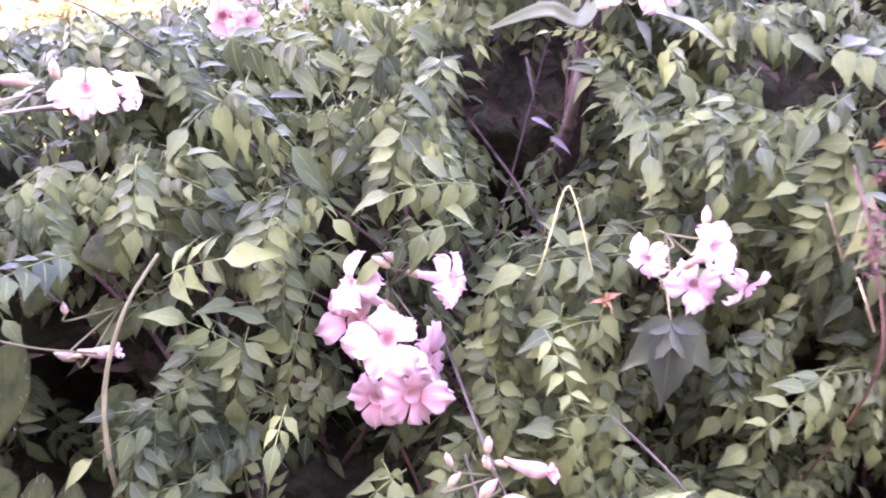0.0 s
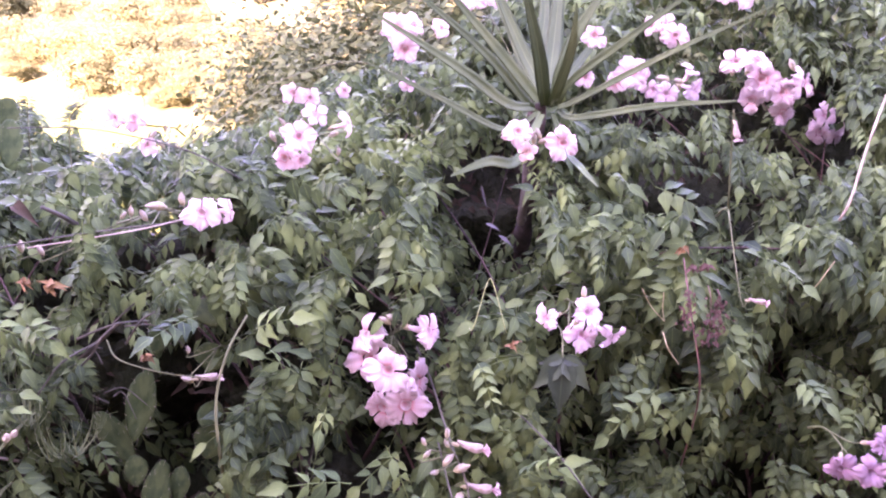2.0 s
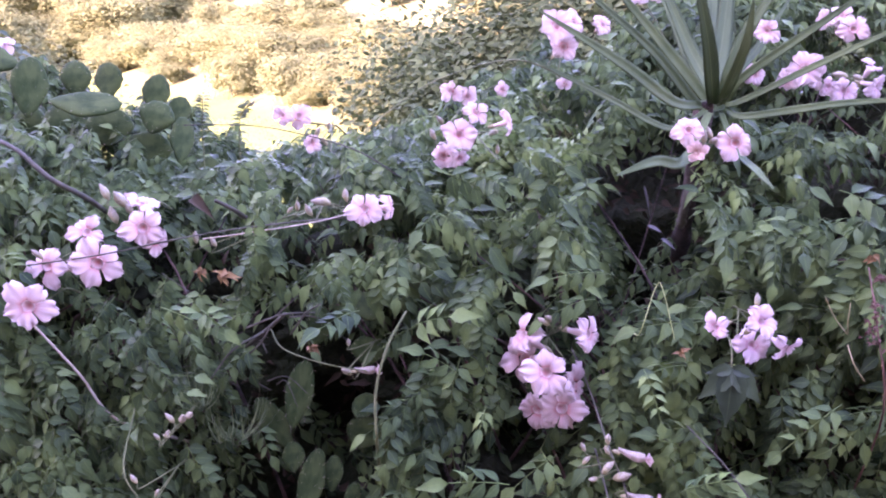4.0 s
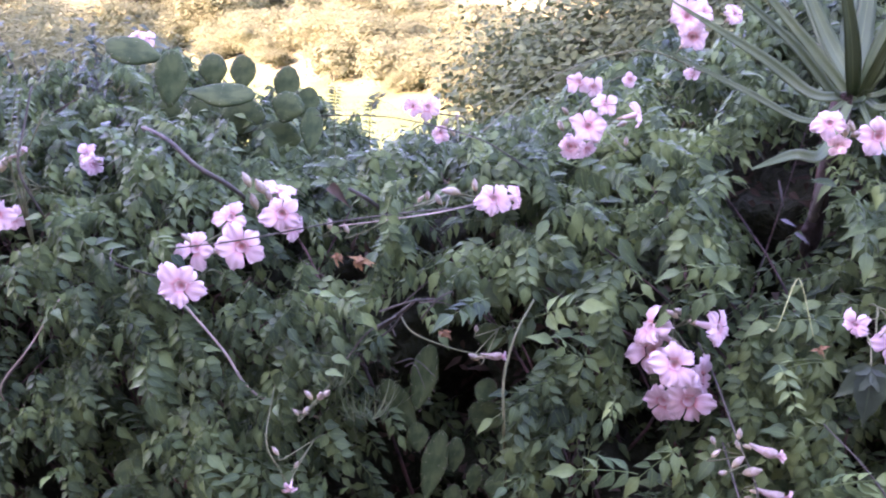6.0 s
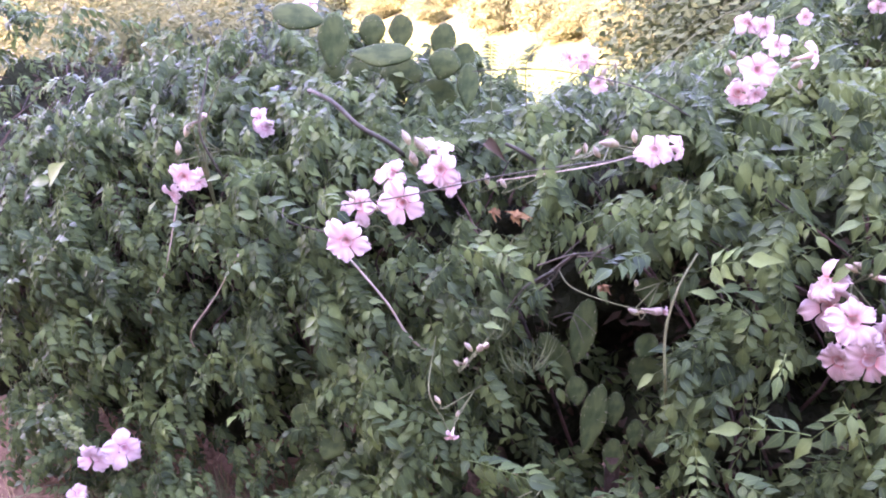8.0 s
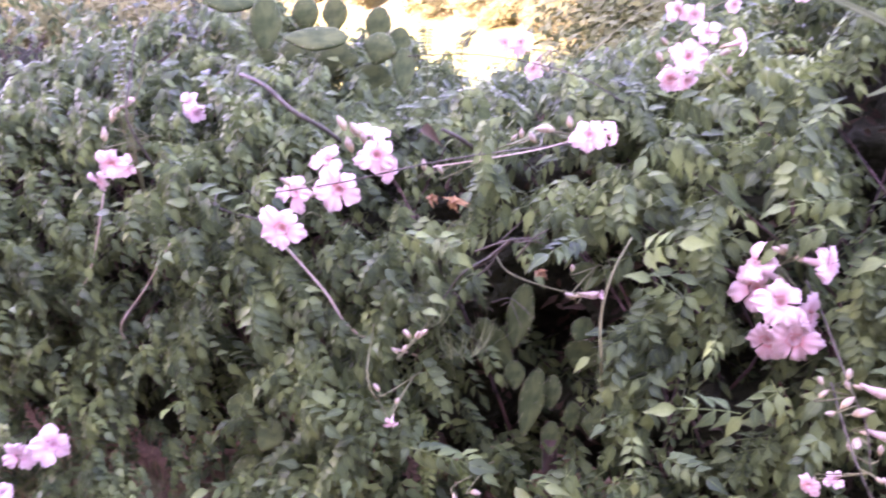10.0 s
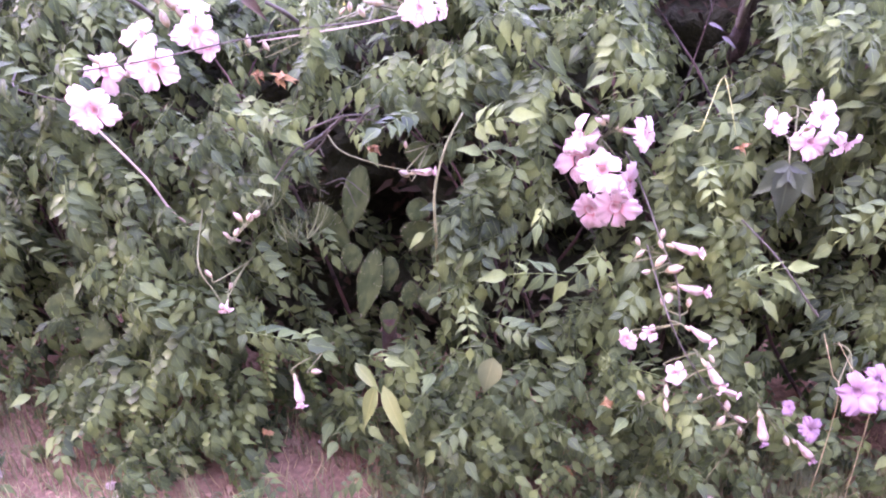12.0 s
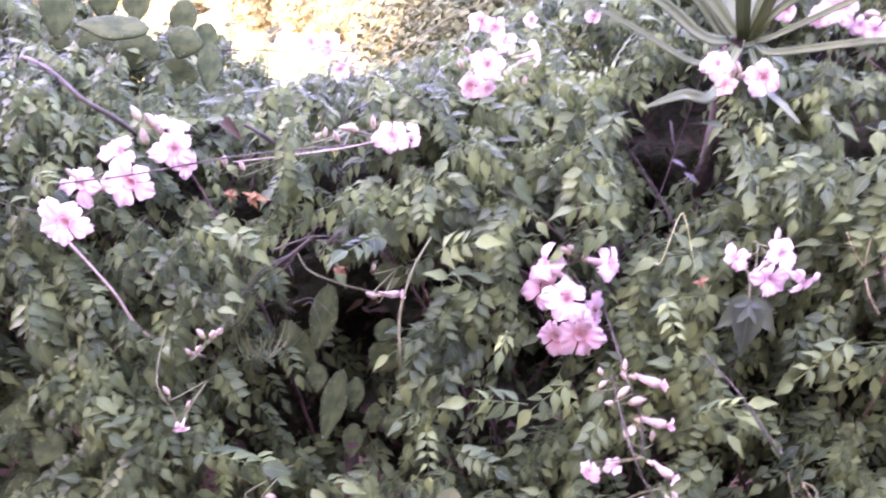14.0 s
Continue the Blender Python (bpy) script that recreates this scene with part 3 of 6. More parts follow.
# recesses kept clear of leaves along the camera's view: x, y, z, reach
VOIDS = ((0.152, 1.5, 0.89, 0.03), (0.155, 1.5, 0.82, 0.026), (0.03, 1.42, 0.93, 0.045), (0.1, 1.42, 0.93, 0.045), (0.09, 1.4, 0.84, 0.045), (0.059, 1.420, 0.886, 0.055), (0.129, 1.420, 0.882, 0.050), (0.032, 1.400, 0.946, 0.030), (0.152, 1.420, 0.830, 0.035), (-0.550, 1.300, 0.601, 0.070), (-0.515, 1.300, 0.487, 0.065), (-0.454, 1.300, 0.595, 0.065), (-0.550, 1.220, 0.715, 0.040))


def build_hedge():
    rng = random.Random(5)
    vine = thing("trumpet_vine", (-0.4, 1.5, 0.03), label="sprawling trumpet vine hedge with dark green compound leaves", category="hedge")
    base = Matrix.Translation((0.4, -1.5, -0.03))
    shift = np.array((0.4, -1.5, -0.03))
    singles, dark, lime, fresh = [], [], [], []

    camera_eye = np.array((-0.06, 0.0, 1.2))        # near the camera; leaves that block its view of flowers and gaps are skipped

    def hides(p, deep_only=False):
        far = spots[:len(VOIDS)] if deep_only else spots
        q = p - camera_eye
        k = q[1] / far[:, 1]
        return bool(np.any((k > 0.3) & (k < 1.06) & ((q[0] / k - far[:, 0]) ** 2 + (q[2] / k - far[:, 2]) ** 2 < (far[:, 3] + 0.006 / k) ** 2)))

    def spray(p, n, fine, size, side, axis=(0, 0, -0.5)):
        """A leaf growing out to one side of its shoot: form, turn, base and size."""
        n = unit((n[0], n[1], max(n[2], 0.15)))
        form = rng.randrange(10)
        if form % 5 in (0, 3):                  # a fan that shows its face, its tip down
            d = n * rng.uniform(0.2, 0.45) + side * rng.uniform(0.1, 0.6) + np.array(axis) * 0.4 + np.array((0, 0, rng.uniform(-0.9, -0.5)))
            up = n * 0.85 + np.array((rng.uniform(-0.2, 0.2), -0.1, rng.uniform(0.25, 0.55)))
        else:                                   # an arched rib from which the leaflets hang
            d = n * rng.uniform(0.3, 0.6) + side * rng.uniform(0.5, 0.9) + np.array(axis) * 0.3 + np.array((0, 0, rng.uniform(-0.35, 0.0)))
            up = n * 0.45 + np.array((rng.uniform(-0.2, 0.2), -0.1, rng.uniform(0.7, 0.95)))
        if fine:
            d, up = side * rng.uniform(0.4, 1) + np.array((0, -rng.uniform(0.3, 0.6), rng.uniform(-0.45, 0.1))), np.array((rng.uniform(-0.2, 0.2), -0.55, 0.8))
        return (rng.randrange(6) if fine else form, turned(d, up), p - d / np.linalg.norm(d) * 0.02, size)

    young = []
    for k, (x, y, z, dx, dy, dz, size) in enumerate(SPRAYS_UPPER + SPRAYS_LOWER + SPRAYS_YOUNG):
        fine = k >= len(SPRAYS_UPPER + SPRAYS_LOWER)
        size = max(0.9, min(1.4, 1.25 * size / 0.1)) * (0.85 if fine else 1)
        item = (k % (6 if fine else 10), turned((dx, dy, dz), (0.1 * math.sin(k), -0.75, 0.75)), np.array((x, y, z)), size)
        (young if fine else singles).append(item)
        SPOTS.append((x + dx * 0.06 * size, y + dy * 0.06, z + dz * 0.06 * size, 0.03 * size))
    spots = np.array((*VOIDS, *SPOTS)) - np.array((*camera_eye, 0))
    for k in range(3700):                       # shoots of the skin, each with some compound leaves
        x = rng.uniform(-2.1, 0.95) if k % 8 else rng.uniform(-3.0, 1.9)
        s = rng.uniform(0.03, 2.0)
        if k >= 3400:
            x, s = rng.uniform(0.2, 1.1), rng.uniform(1.0, 2.0)
        p0, n = hedge_point(x, s)
        thin = (0.3 if p0[2] > 0.68 else 0.15) * min(1.0, max(0.0, (x - 0.1) / 0.2)) if p0[2] < 1.02 else 0.0
        if k < 3400 and noise.noise((x * 7, p0[2] * 7, 4)) < -0.03 + thin and rng.random() < 0.8:
            continue
        if p0[2] < 0.42 and rng.random() < (0.5 if x > 0.1 else 0.35):
            continue
        inset = max(-0.03, abs(rng.gauss(0, 0.05)) - 0.02 - 0.07 * noise.noise((x * 9, p0[2] * 9, 8)))
        cut = hollow(p0)
        if cut and s < 1.3:
            if rng.random() < min(0.95, 0.4 + 4 * cut):
                continue
            inset = cut * rng.uniform(0.8, 1.6)
        sway = 1.3 * noise.noise((x * 2.2, p0[2] * 2.2, 11)) + rng.uniform(-0.35, 0.35)
        axis = unit((sway, -0.25, rng.uniform(-0.75, 0.2)))
        across = unit(np.cross(axis, n))
        fine = rng.random() < lime_zone(p0) * 0.5
        big = rng.uniform(0.8, 1.15)
        count = rng.choice((3, 4, 4, 5, 6))
        for j in range(count):
            p = p0 - n * inset + axis * 0.048 * big * (j // 2 - (count - 1) / 4) + n * 0.006 * j
            item = spray(p, n, fine, big * rng.uniform(0.9, 1.08), across * (-1, 1)[j % 2], axis)
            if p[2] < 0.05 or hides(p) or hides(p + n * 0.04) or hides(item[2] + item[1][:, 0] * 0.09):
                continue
            if fine:
                lime.append(moved(FINE[item[0]], item[1], item[2] + shift, item[3]))
            elif len(singles) < 300 and -0.95 < x < 0.35 and 0.1 < s < 1.1 and inset < 0.03 and j % 2:
                singles.append(item)
            else:
                to = fresh if rng.random() < 0.1 + 0.3 * fresh_zone(p0) else dark
                to.append(moved(VINE[item[0]], item[1], item[2] + shift, item[3]))
    for k in range(4300):                       # the inner mass behind the skin
        x = rng.uniform(-2.2, 1.1) if k % 6 else rng.uniform(-3.0, 1.9)
        p, n = hedge_point(x, rng.uniform(0.05, 1.9))
        if p[2] < 0.42 and rng.random() < 0.3:
            continue
        depth = rng.uniform(0.09, 0.27)
        p = p - n * depth
        deep = hollow(p)
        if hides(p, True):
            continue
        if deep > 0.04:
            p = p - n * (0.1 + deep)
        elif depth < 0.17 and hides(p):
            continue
        if p[2] < 0.05:
            continue
        item = spray(p, n, False, rng.uniform(0.85, 1.25), np.array((rng.choice((-1, 1)), 0, 0)))
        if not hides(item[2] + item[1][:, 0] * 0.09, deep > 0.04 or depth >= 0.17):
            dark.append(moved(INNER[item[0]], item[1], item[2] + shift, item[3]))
    for k in range(190):                        # low shoots hanging over the soil
        p = np.array((rng.uniform(-1.04, -0.72) if k % 3 == 0 else rng.uniform(-0.48, 0.7), rng.uniform(1.0, 1.2), rng.uniform(0.08, 0.32)))
        item = spray(p, np.array((0, -1, 0.2)), False, rng.uniform(0.75, 1.05), np.array((rng.choice((-1, 1)), 0, 0)))
        dark.append(moved(VINE[item[0]], item[1], item[2] + shift, item[3]))
    for k in range(150):                        # small shoots trailing on the soil
        x = rng.uniform(-1.45, -0.62) if k % 2 else rng.uniform(-0.5, 0.9)
        p = np.array((x, rng.uniform(0.94, 1.1), rng.uniform(0.05, 0.17)))
        if noise.noise((x * 6, p[1] * 6, 3)) < -0.05:
            continue
        item = spray(p, np.array((0, -0.8, 0.6)), False, rng.uniform(0.6, 0.9), np.array((rng.choice((-1, 1)), 0, 0)))
        dark.append(moved(VINE[item[0]], item[1], item[2] + shift, item[3]))
    for k in range(1700):                       # the back and the two ends
        x = rng.uniform(-3.0, 1.9)
        p, n = np.array((x, rng.uniform(2.1, 2.25), rng.uniform(0.05, float(np.interp(x, TOP_X, TOP_Z)) - 0.02))), np.array((0, 1, 0.3))
        if k % 3 == 0:
            x = rng.choice((-3.0, 1.9))
            p, n = np.array((x + rng.uniform(-0.08, 0.08), rng.uniform(1.2, 2.2), rng.uniform(0.05, float(np.interp(x, TOP_X, TOP_Z)) - 0.06))), np.array((math.copysign(1, x), 0, 0.3))
        way = n * rng.uniform(0.2, 0.7) + np.array((rng.uniform(-0.8, 0.8), rng.uniform(-0.4, 0.4), rng.uniform(-0.75, 0.1)))
        dark.append(moved(INNER[rng.randrange(10)], turned(way, n * 0.6 + np.array((0, 0, 0.7))), p + shift, rng.uniform(1.1, 1.6)))
    for name, pieces, mat, label in (("foliage", dark, LEAF, "mass of dark green drooping leaflets"), ("fresh_foliage", fresh, YOUNG, "fresh mid-green leaves of the new growth"), ("young_foliage", lime, LIME, "feathery yellow-green young leaves")):
        tagged(part(name, tri_mesh(name, *gather(pieces), mat), vine), label=label, kind="stuff")
    meshes = [tri_mesh("leaf", *v, LEAF) for v in VINE]
    for k, rot, p, size in singles:
        part("leaf", meshes[k], vine, base @ Matrix.Translation(p) @ Matrix(rot.tolist()).to_4x4() @ Matrix.Scale(size, 4))
    meshes = [tri_mesh("leaf", *v, YOUNG) for v in VINE[:6]]
    for k, rot, p, size in young:
        part("leaf", meshes[k], vine, base @ Matrix.Translation(p) @ Matrix(rot.tolist()).to_4x4() @ Matrix.Scale(size, 4), "yellow-green young leaf")
    for k in range(170):                        # woody stems inside
        x = rng.uniform(-2.6, 1.6)
        p0 = (x, rng.uniform(1.45, 1.8), 0.0)
        p1, _ = hedge_point(x + rng.uniform(-0.25, 0.25), rng.uniform(0.3, 0.8))
        p2, _ = hedge_point(x + rng.uniform(-0.4, 0.4), rng.uniform(0.8, 1.7))
        if hollow(p1) or hollow(p2):
            continue
        pts = [np.array(p0), p1 + (0, 0.2, 0), p2 + (0, 0.14, -0.04)]
        v, f = tube([q + shift for q in pts], 0.005, 0.0012, 5)
        part("stem", mesh_of("stem", v, f, BARK), vine)
    cols, rows = 200, 60                         # near-black sheet behind the leaves, painting shade into the gaps
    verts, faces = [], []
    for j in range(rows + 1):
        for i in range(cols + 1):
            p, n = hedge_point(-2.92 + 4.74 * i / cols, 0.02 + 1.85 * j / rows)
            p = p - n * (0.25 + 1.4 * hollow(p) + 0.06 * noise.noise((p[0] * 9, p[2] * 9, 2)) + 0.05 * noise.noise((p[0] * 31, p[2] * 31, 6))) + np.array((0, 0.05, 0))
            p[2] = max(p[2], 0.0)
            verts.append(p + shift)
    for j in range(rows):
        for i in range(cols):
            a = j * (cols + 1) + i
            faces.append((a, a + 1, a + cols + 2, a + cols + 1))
    part("tangle", mesh_of("tangle", verts, faces, GAP_SHADE), vine, None, "near-black sheet inside the hedge standing in for shade in its gaps")
    # dead blades over the sheet, browns darkened to look shaded
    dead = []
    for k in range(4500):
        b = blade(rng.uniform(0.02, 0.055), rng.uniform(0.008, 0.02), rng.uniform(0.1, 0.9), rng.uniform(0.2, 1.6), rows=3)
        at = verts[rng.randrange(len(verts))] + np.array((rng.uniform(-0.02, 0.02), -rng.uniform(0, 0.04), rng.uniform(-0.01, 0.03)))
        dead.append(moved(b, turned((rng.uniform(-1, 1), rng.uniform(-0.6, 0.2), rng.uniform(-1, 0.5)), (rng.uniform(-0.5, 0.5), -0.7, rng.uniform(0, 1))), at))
    tagged(part("dead_leaves", tri_mesh("dead_leaves", *gather(dead), DUFF), vine), label="brown dead leaves inside the hedge, coloured darker for shade", kind="stuff")
    return vine



# ---- canes and loose stems ----
def build_cane(label, mat, r0, r1, points, name="cane", category="plant stem"):
    v, f = tube(points, 0.65 * r0, 0.65 * r1, 7)
    o = np.array(points[-1])
    ob = new(name, mesh_of(name, [np.array(q) - o for q in v], f, mat))
    ob.location = tuple(o)
    return tagged(ob, label, category, group="canes of the hedge")


build_cane("pale straight cane below a pink flower", CANE, 0.0028, 0.004, [(-0.914, 1.130, 0.744), (-0.842, 1.130, 0.660), (-0.801, 1.160, 0.563), (-0.74, 1.3, 0.45)])
build_cane("bare brown cane leaning through the leaves", CANE, 0.002, 0.003, [(-1.184, 1.140, 0.725), (-1.267, 1.140, 0.626), (-1.375, 1.15, 0.508), (-1.45, 1.3, 0.36)])
build_cane("upright pale cane carrying a pink flower", CANE, 0.0025, 0.0035, [(-1.388, 1.200, 0.80), (-1.451, 1.190, 0.648), (-1.546, 1.2, 0.498), (-1.6, 1.35, 0.3)])
build_cane("bare brown cane leaning through the leaves", TWIG, 0.002, 0.003, [(-1.227, 1.180, 0.699), (-1.321, 1.180, 0.588), (-1.417, 1.200, 0.479), (-1.5, 1.35, 0.3)])
build_cane("thin reddish upright stem among the leaves", REDCANE, 0.0018, 0.0026, [(0.381, 1.220, 0.865), (0.382, 1.160, 0.794), (0.402, 1.150, 0.672), (0.43, 1.3, 0.45)])
build_cane("short dry whitish twig in the leaves", STRAWCANE, 0.0012, 0.0016, [(0.587, 1.160, 0.879), (0.572, 1.180, 0.832), (0.568, 1.2, 0.82)])
build_cane("long thin arching brown stem over the hedge", TWIG, 0.0018, 0.0024, [(-0.962, 1.180, 0.825), (-0.795, 1.150, 0.859), (-0.633, 1.190, 0.889), (-0.516, 1.260, 0.895), (-0.412, 1.330, 0.893)])
build_cane("long thin arching brown stem over the hedge", CANE, 0.0015, 0.002, [(-0.647, 1.220, 0.873), (-0.547, 1.230, 0.888), (-0.461, 1.280, 0.896), (-0.4, 1.38, 0.9)])
build_cane("thin leafless runner above the hedge top", TWIG, 0.0015, 0.0022, [(-0.805, 1.500, 1.026), (-0.699, 1.480, 1.030), (-0.594, 1.450, 1.027), (-0.438, 1.400, 1.0), (-0.36, 1.45, 0.94)])
build_cane("thin arching runner over the hedge top", GREENCANE, 0.0018, 0.0025, [(-0.433, 1.400, 1.015), (-0.376, 1.500, 1.069), (-0.301, 1.550, 1.114), (-0.166, 1.600, 1.146), (-0.05, 1.65, 1.1)])
build_cane("thick old brown vine branch", TWIG, 0.005, 0.0085, [(-1.16, 1.42, 1.0), (-1.100, 1.340, 1.018), (-1.02, 1.300, 1.0), (-0.96, 1.290, 0.955), (-0.93, 1.36, 0.9), (-0.93, 1.5, 0.8)])
build_cane("green-brown cane rising beside the cactus", GREENCANE, 0.0027, 0.0042, [(-0.303, 1.200, 0.771), (-0.322, 1.150, 0.732), (-0.336, 1.120, 0.667), (-0.334, 1.110, 0.582), (-0.35, 1.2, 0.42)])
build_cane("dark hanging flower stalk", TWIG, 0.0018, 0.003, [(0.052, 1.040, 0.506), (0.042, 1.060, 0.567), (0.02, 1.10, 0.605), (-0.015, 1.24, 0.65), (-0.04, 1.3, 0.68)])
build_cane("dark hanging flower stalk", TWIG, 0.0012, 0.0025, [(0.151, 0.970, 0.376), (0.105, 0.980, 0.425), (0.061, 1.000, 0.478), (0.028, 1.030, 0.535), (0.0, 1.15, 0.58)])
build_cane("grey woody branch crossing the leaves", TWIG, 0.0016, 0.0026, [(0.118, 1.050, 0.679), (0.169, 1.020, 0.636), (0.225, 1.000, 0.566), (0.26, 1.12, 0.5)])
build_cane("thin yellow-green bud stalk", GREENCANE, 0.0012, 0.002, [(-0.649, 0.980, 0.494), (-0.672, 0.990, 0.528), (-0.698, 1.000, 0.572), (-0.73, 1.1, 0.62)])
build_cane("thin side stem of the vine", GREENCANE, 0.0015, 0.0022, [(-0.369, 1.190, 0.669), (-0.428, 1.170, 0.685), (-0.504, 1.180, 0.703), (-0.56, 1.27, 0.7)])
build_cane("brown stem behind the open flower", TWIG, 0.002, 0.003, [(-0.922, 1.140, 0.770), (-0.964, 1.140, 0.785), (-1.071, 1.160, 0.798), (-1.15, 1.27, 0.8)])
build_cane("upright woody cane with small shoots", TWIG, 0.003, 0.004, [(-1.271, 1.250, 1.105), (-1.267, 1.210, 1.032), (-1.275, 1.190, 0.956), (-1.29, 1.25, 0.85)])

build_cane("long bare pale brown cane rising over the vine", CANE, 0.0026, 0.003, [(0.70, 1.25, 1.2), (0.668, 1.235, 1.119), (0.637, 1.21, 1.044), (0.618, 1.2, 0.965), (0.61, 1.21, 0.93)])
build_cane("bent fresh green grass stem", FRESH, 0.001, 0.0012, [(0.095, 1.060, 0.8), (0.078, 1.075, 0.862), (0.069, 1.08, 0.868), (0.05, 1.060, 0.809), (0.045, 1.1, 0.79)])
build_cane("dry straw-coloured grass stem", STRAWCANE, 0.0007, 0.0012, [(0.242, 1.0, 0.534), (0.261, 0.99, 0.476), (0.281, 1.0, 0.410), (0.3, 1.1, 0.02)])
build_cane("dry straw-coloured grass stem", STRAWCANE, 0.0007, 0.0012, [(0.263, 1.0, 0.522), (0.293, 0.98, 0.476), (0.327, 1.0, 0.430), (0.36, 1.1, 0.02)])

build_cane("thin pale dry grass stem in the leaves", STRAWCANE, 0.0008, 0.0011, [(0.282, 1.070, 0.864), (0.300, 1.080, 0.833), (0.331, 1.120, 0.797)])
build_cane("thin pale dry grass stem in the leaves", STRAWCANE, 0.0008, 0.0011, [(0.313, 1.070, 0.858), (0.316, 1.080, 0.830), (0.331, 1.120, 0.797)])
build_cane("thin pale dry grass stem in the leaves", STRAWCANE, 0.001, 0.0014, [(0.313, 1.060, 0.804), (0.320, 1.050, 0.782), (0.342, 1.070, 0.751)])
build_cane("broken brown branch stub inside the hedge", TWIG, 0.005, 0.008, [(-0.658, 1.300, 0.921), (-0.636, 1.330, 0.897), (-0.624, 1.400, 0.851)])
build_cane("broken brown branch stub inside the hedge", TWIG, 0.004, 0.007, [(-0.490, 1.160, 0.772), (-0.530, 1.180, 0.735), (-0.593, 1.240, 0.677)])
build_cane("bare brown twig across the hedge hollow", TWIG, 0.0016, 0.003, [(-0.437, 1.150, 0.780), (-0.483, 1.130, 0.781), (-0.556, 1.160, 0.745)])
build_cane("bare brown twig across the hedge hollow", TWIG, 0.0018, 0.003, [(-0.502, 1.120, 0.761), (-0.523, 1.130, 0.731), (-0.592, 1.200, 0.666)])
build_cane("bare brown twig across the hedge hollow", TWIG, 0.0018, 0.003, [(-0.424, 1.140, 0.798), (-0.448, 1.140, 0.782), (-0.490, 1.180, 0.730)])
build_cane("bare brown twig across the hedge hollow", TWIG, 0.0016, 0.003, [(-0.598, 1.100, 0.676), (-0.560, 1.110, 0.726), (-0.528, 1.160, 0.739)])


def build_seed_spike(place, size, seed):
    """A withered hanging spike of small reddish-brown bracts."""
    rng = random.Random(seed)
    spike = thing("dry_flower_spike", place, label="withered reddish-brown flower spike hanging in the leaves", category="dead flower", group="withered spikes")
    v, f = tube([(0, 0.02, 0.3 * size), (0, 0, 0), (0.1 * size, 0.01, -size)], 0.0009, 0.0006, 5)
    part("stalk", mesh_of("stalk", v, f, REDCANE), spike)
    for k in range(46):
        b = blade(size * rng.uniform(0.1, 0.22), size * 0.09, 0.8, 1.0, rows=3)
        b = moved(b, turned((rng.uniform(-1, 1), rng.uniform(-0.8, 0.2), rng.uniform(-1, 0.2)), (0, -0.7, 0.6)), np.array((rng.gauss(0, 0.13), rng.uniform(-0.1, 0.1), rng.uniform(-1.1, 0.15))) * size)
        part("bract", tri_mesh("bract", *b, BRACT), spike)


build_seed_spike((0.369, 1.140, 0.832), 0.05, 0)
build_seed_spike((0.403, 1.140, 0.822), 0.06, 1)
build_seed_spike((0.421, 1.150, 0.816), 0.05, 2)


# ---- flowers ----
def petal_mesh(name, seed, mat):
    """A rounded, ruffled lobe reaching out along +x from the flower's mouth."""
    rng = random.Random(seed)
    verts, uvs, faces = [], [], []
    rows, cols = 6, 10
    widths = (0.085, 0.122, 0.172, 0.212, 0.224, 0.192, 0.105)
    for i in range(rows + 1):
        v = i / rows
        for j in range(cols + 1):
            u = j / cols * 2 - 1
            r = 0.115 + 0.415 * v - 0.05 * v * u * u - (0.05 * u ** 4 if i == rows else 0)
            r += 0.026 * v * v * math.sin(u * 11 + seed * 1.7) + rng.uniform(-1, 1) * 0.01 * v * v
            z = 0.07 * math.sin(v * 2.4) - (0.09 + 0.04 * (seed % 3)) * v * v - 0.02 * u * u * v
            z += 0.07 * v * v * math.sin(u * 7.5 + 2.1 * seed) + 0.03 * v * math.sin(u * 15 + seed) + rng.uniform(-1, 1) * 0.014 * v * v
            verts.append((r, u * widths[i] * (1 + 0.05 * math.sin(seed + 4 * v)), z))
            uvs.append((0.5 + 0.5 * u, v))
    for i in range(rows):
        for j in range(cols):
            a = i * (cols + 1) + j
            faces.append((a, a + cols + 1, a + cols + 2, a + 1))
    return mesh_of(name, verts, faces, mat, uvs)


def shaped(verts, ridges, depth, bend, seed):
    """Gives a turned form five soft ridges, a bend and some unevenness."""
    rng = random.Random(seed)
    out = []
    for x, y, z in verts:
        a = math.atan2(y, x)
        q = (1 + depth * math.sin(ridges * a + seed)) * (1 + 0.08 * rng.uniform(-1, 1))
        out.append((x * q + bend * z * z, y * q, z))
    return out


def tube_flower_mesh(name, mat, closed=False):
    prof = [(0.035, -0.78), (0.05, -0.7), (0.065, -0.55), (0.09, -0.35), (0.112, -0.18), (0.126, -0.05), (0.13, 0.01), (0.108, -0.025), (0.075, -0.07), (0.035, -0.1), (0.0, -0.105)]
    if closed:
        prof = [(0.05, -0.6), (0.07, -0.5), (0.1, -0.3), (0.15, -0.05), (0.165, 0.12), (0.14, 0.26), (0.11, 0.3), (0.04, 0.28)]
    sides = 12
    v, f = lathe(prof, sides)
    if closed:
        v = shaped(v, 5, 0.14, 0.35, 3)
    uv = [(k / sides, 0.75 if closed else 0.6 if i < 7 else (0.3, 0.16, 0.06, 0.0)[i - 7]) for i in range(len(prof)) for k in range(sides)]
    return mesh_of(name, v, f, mat, uv)


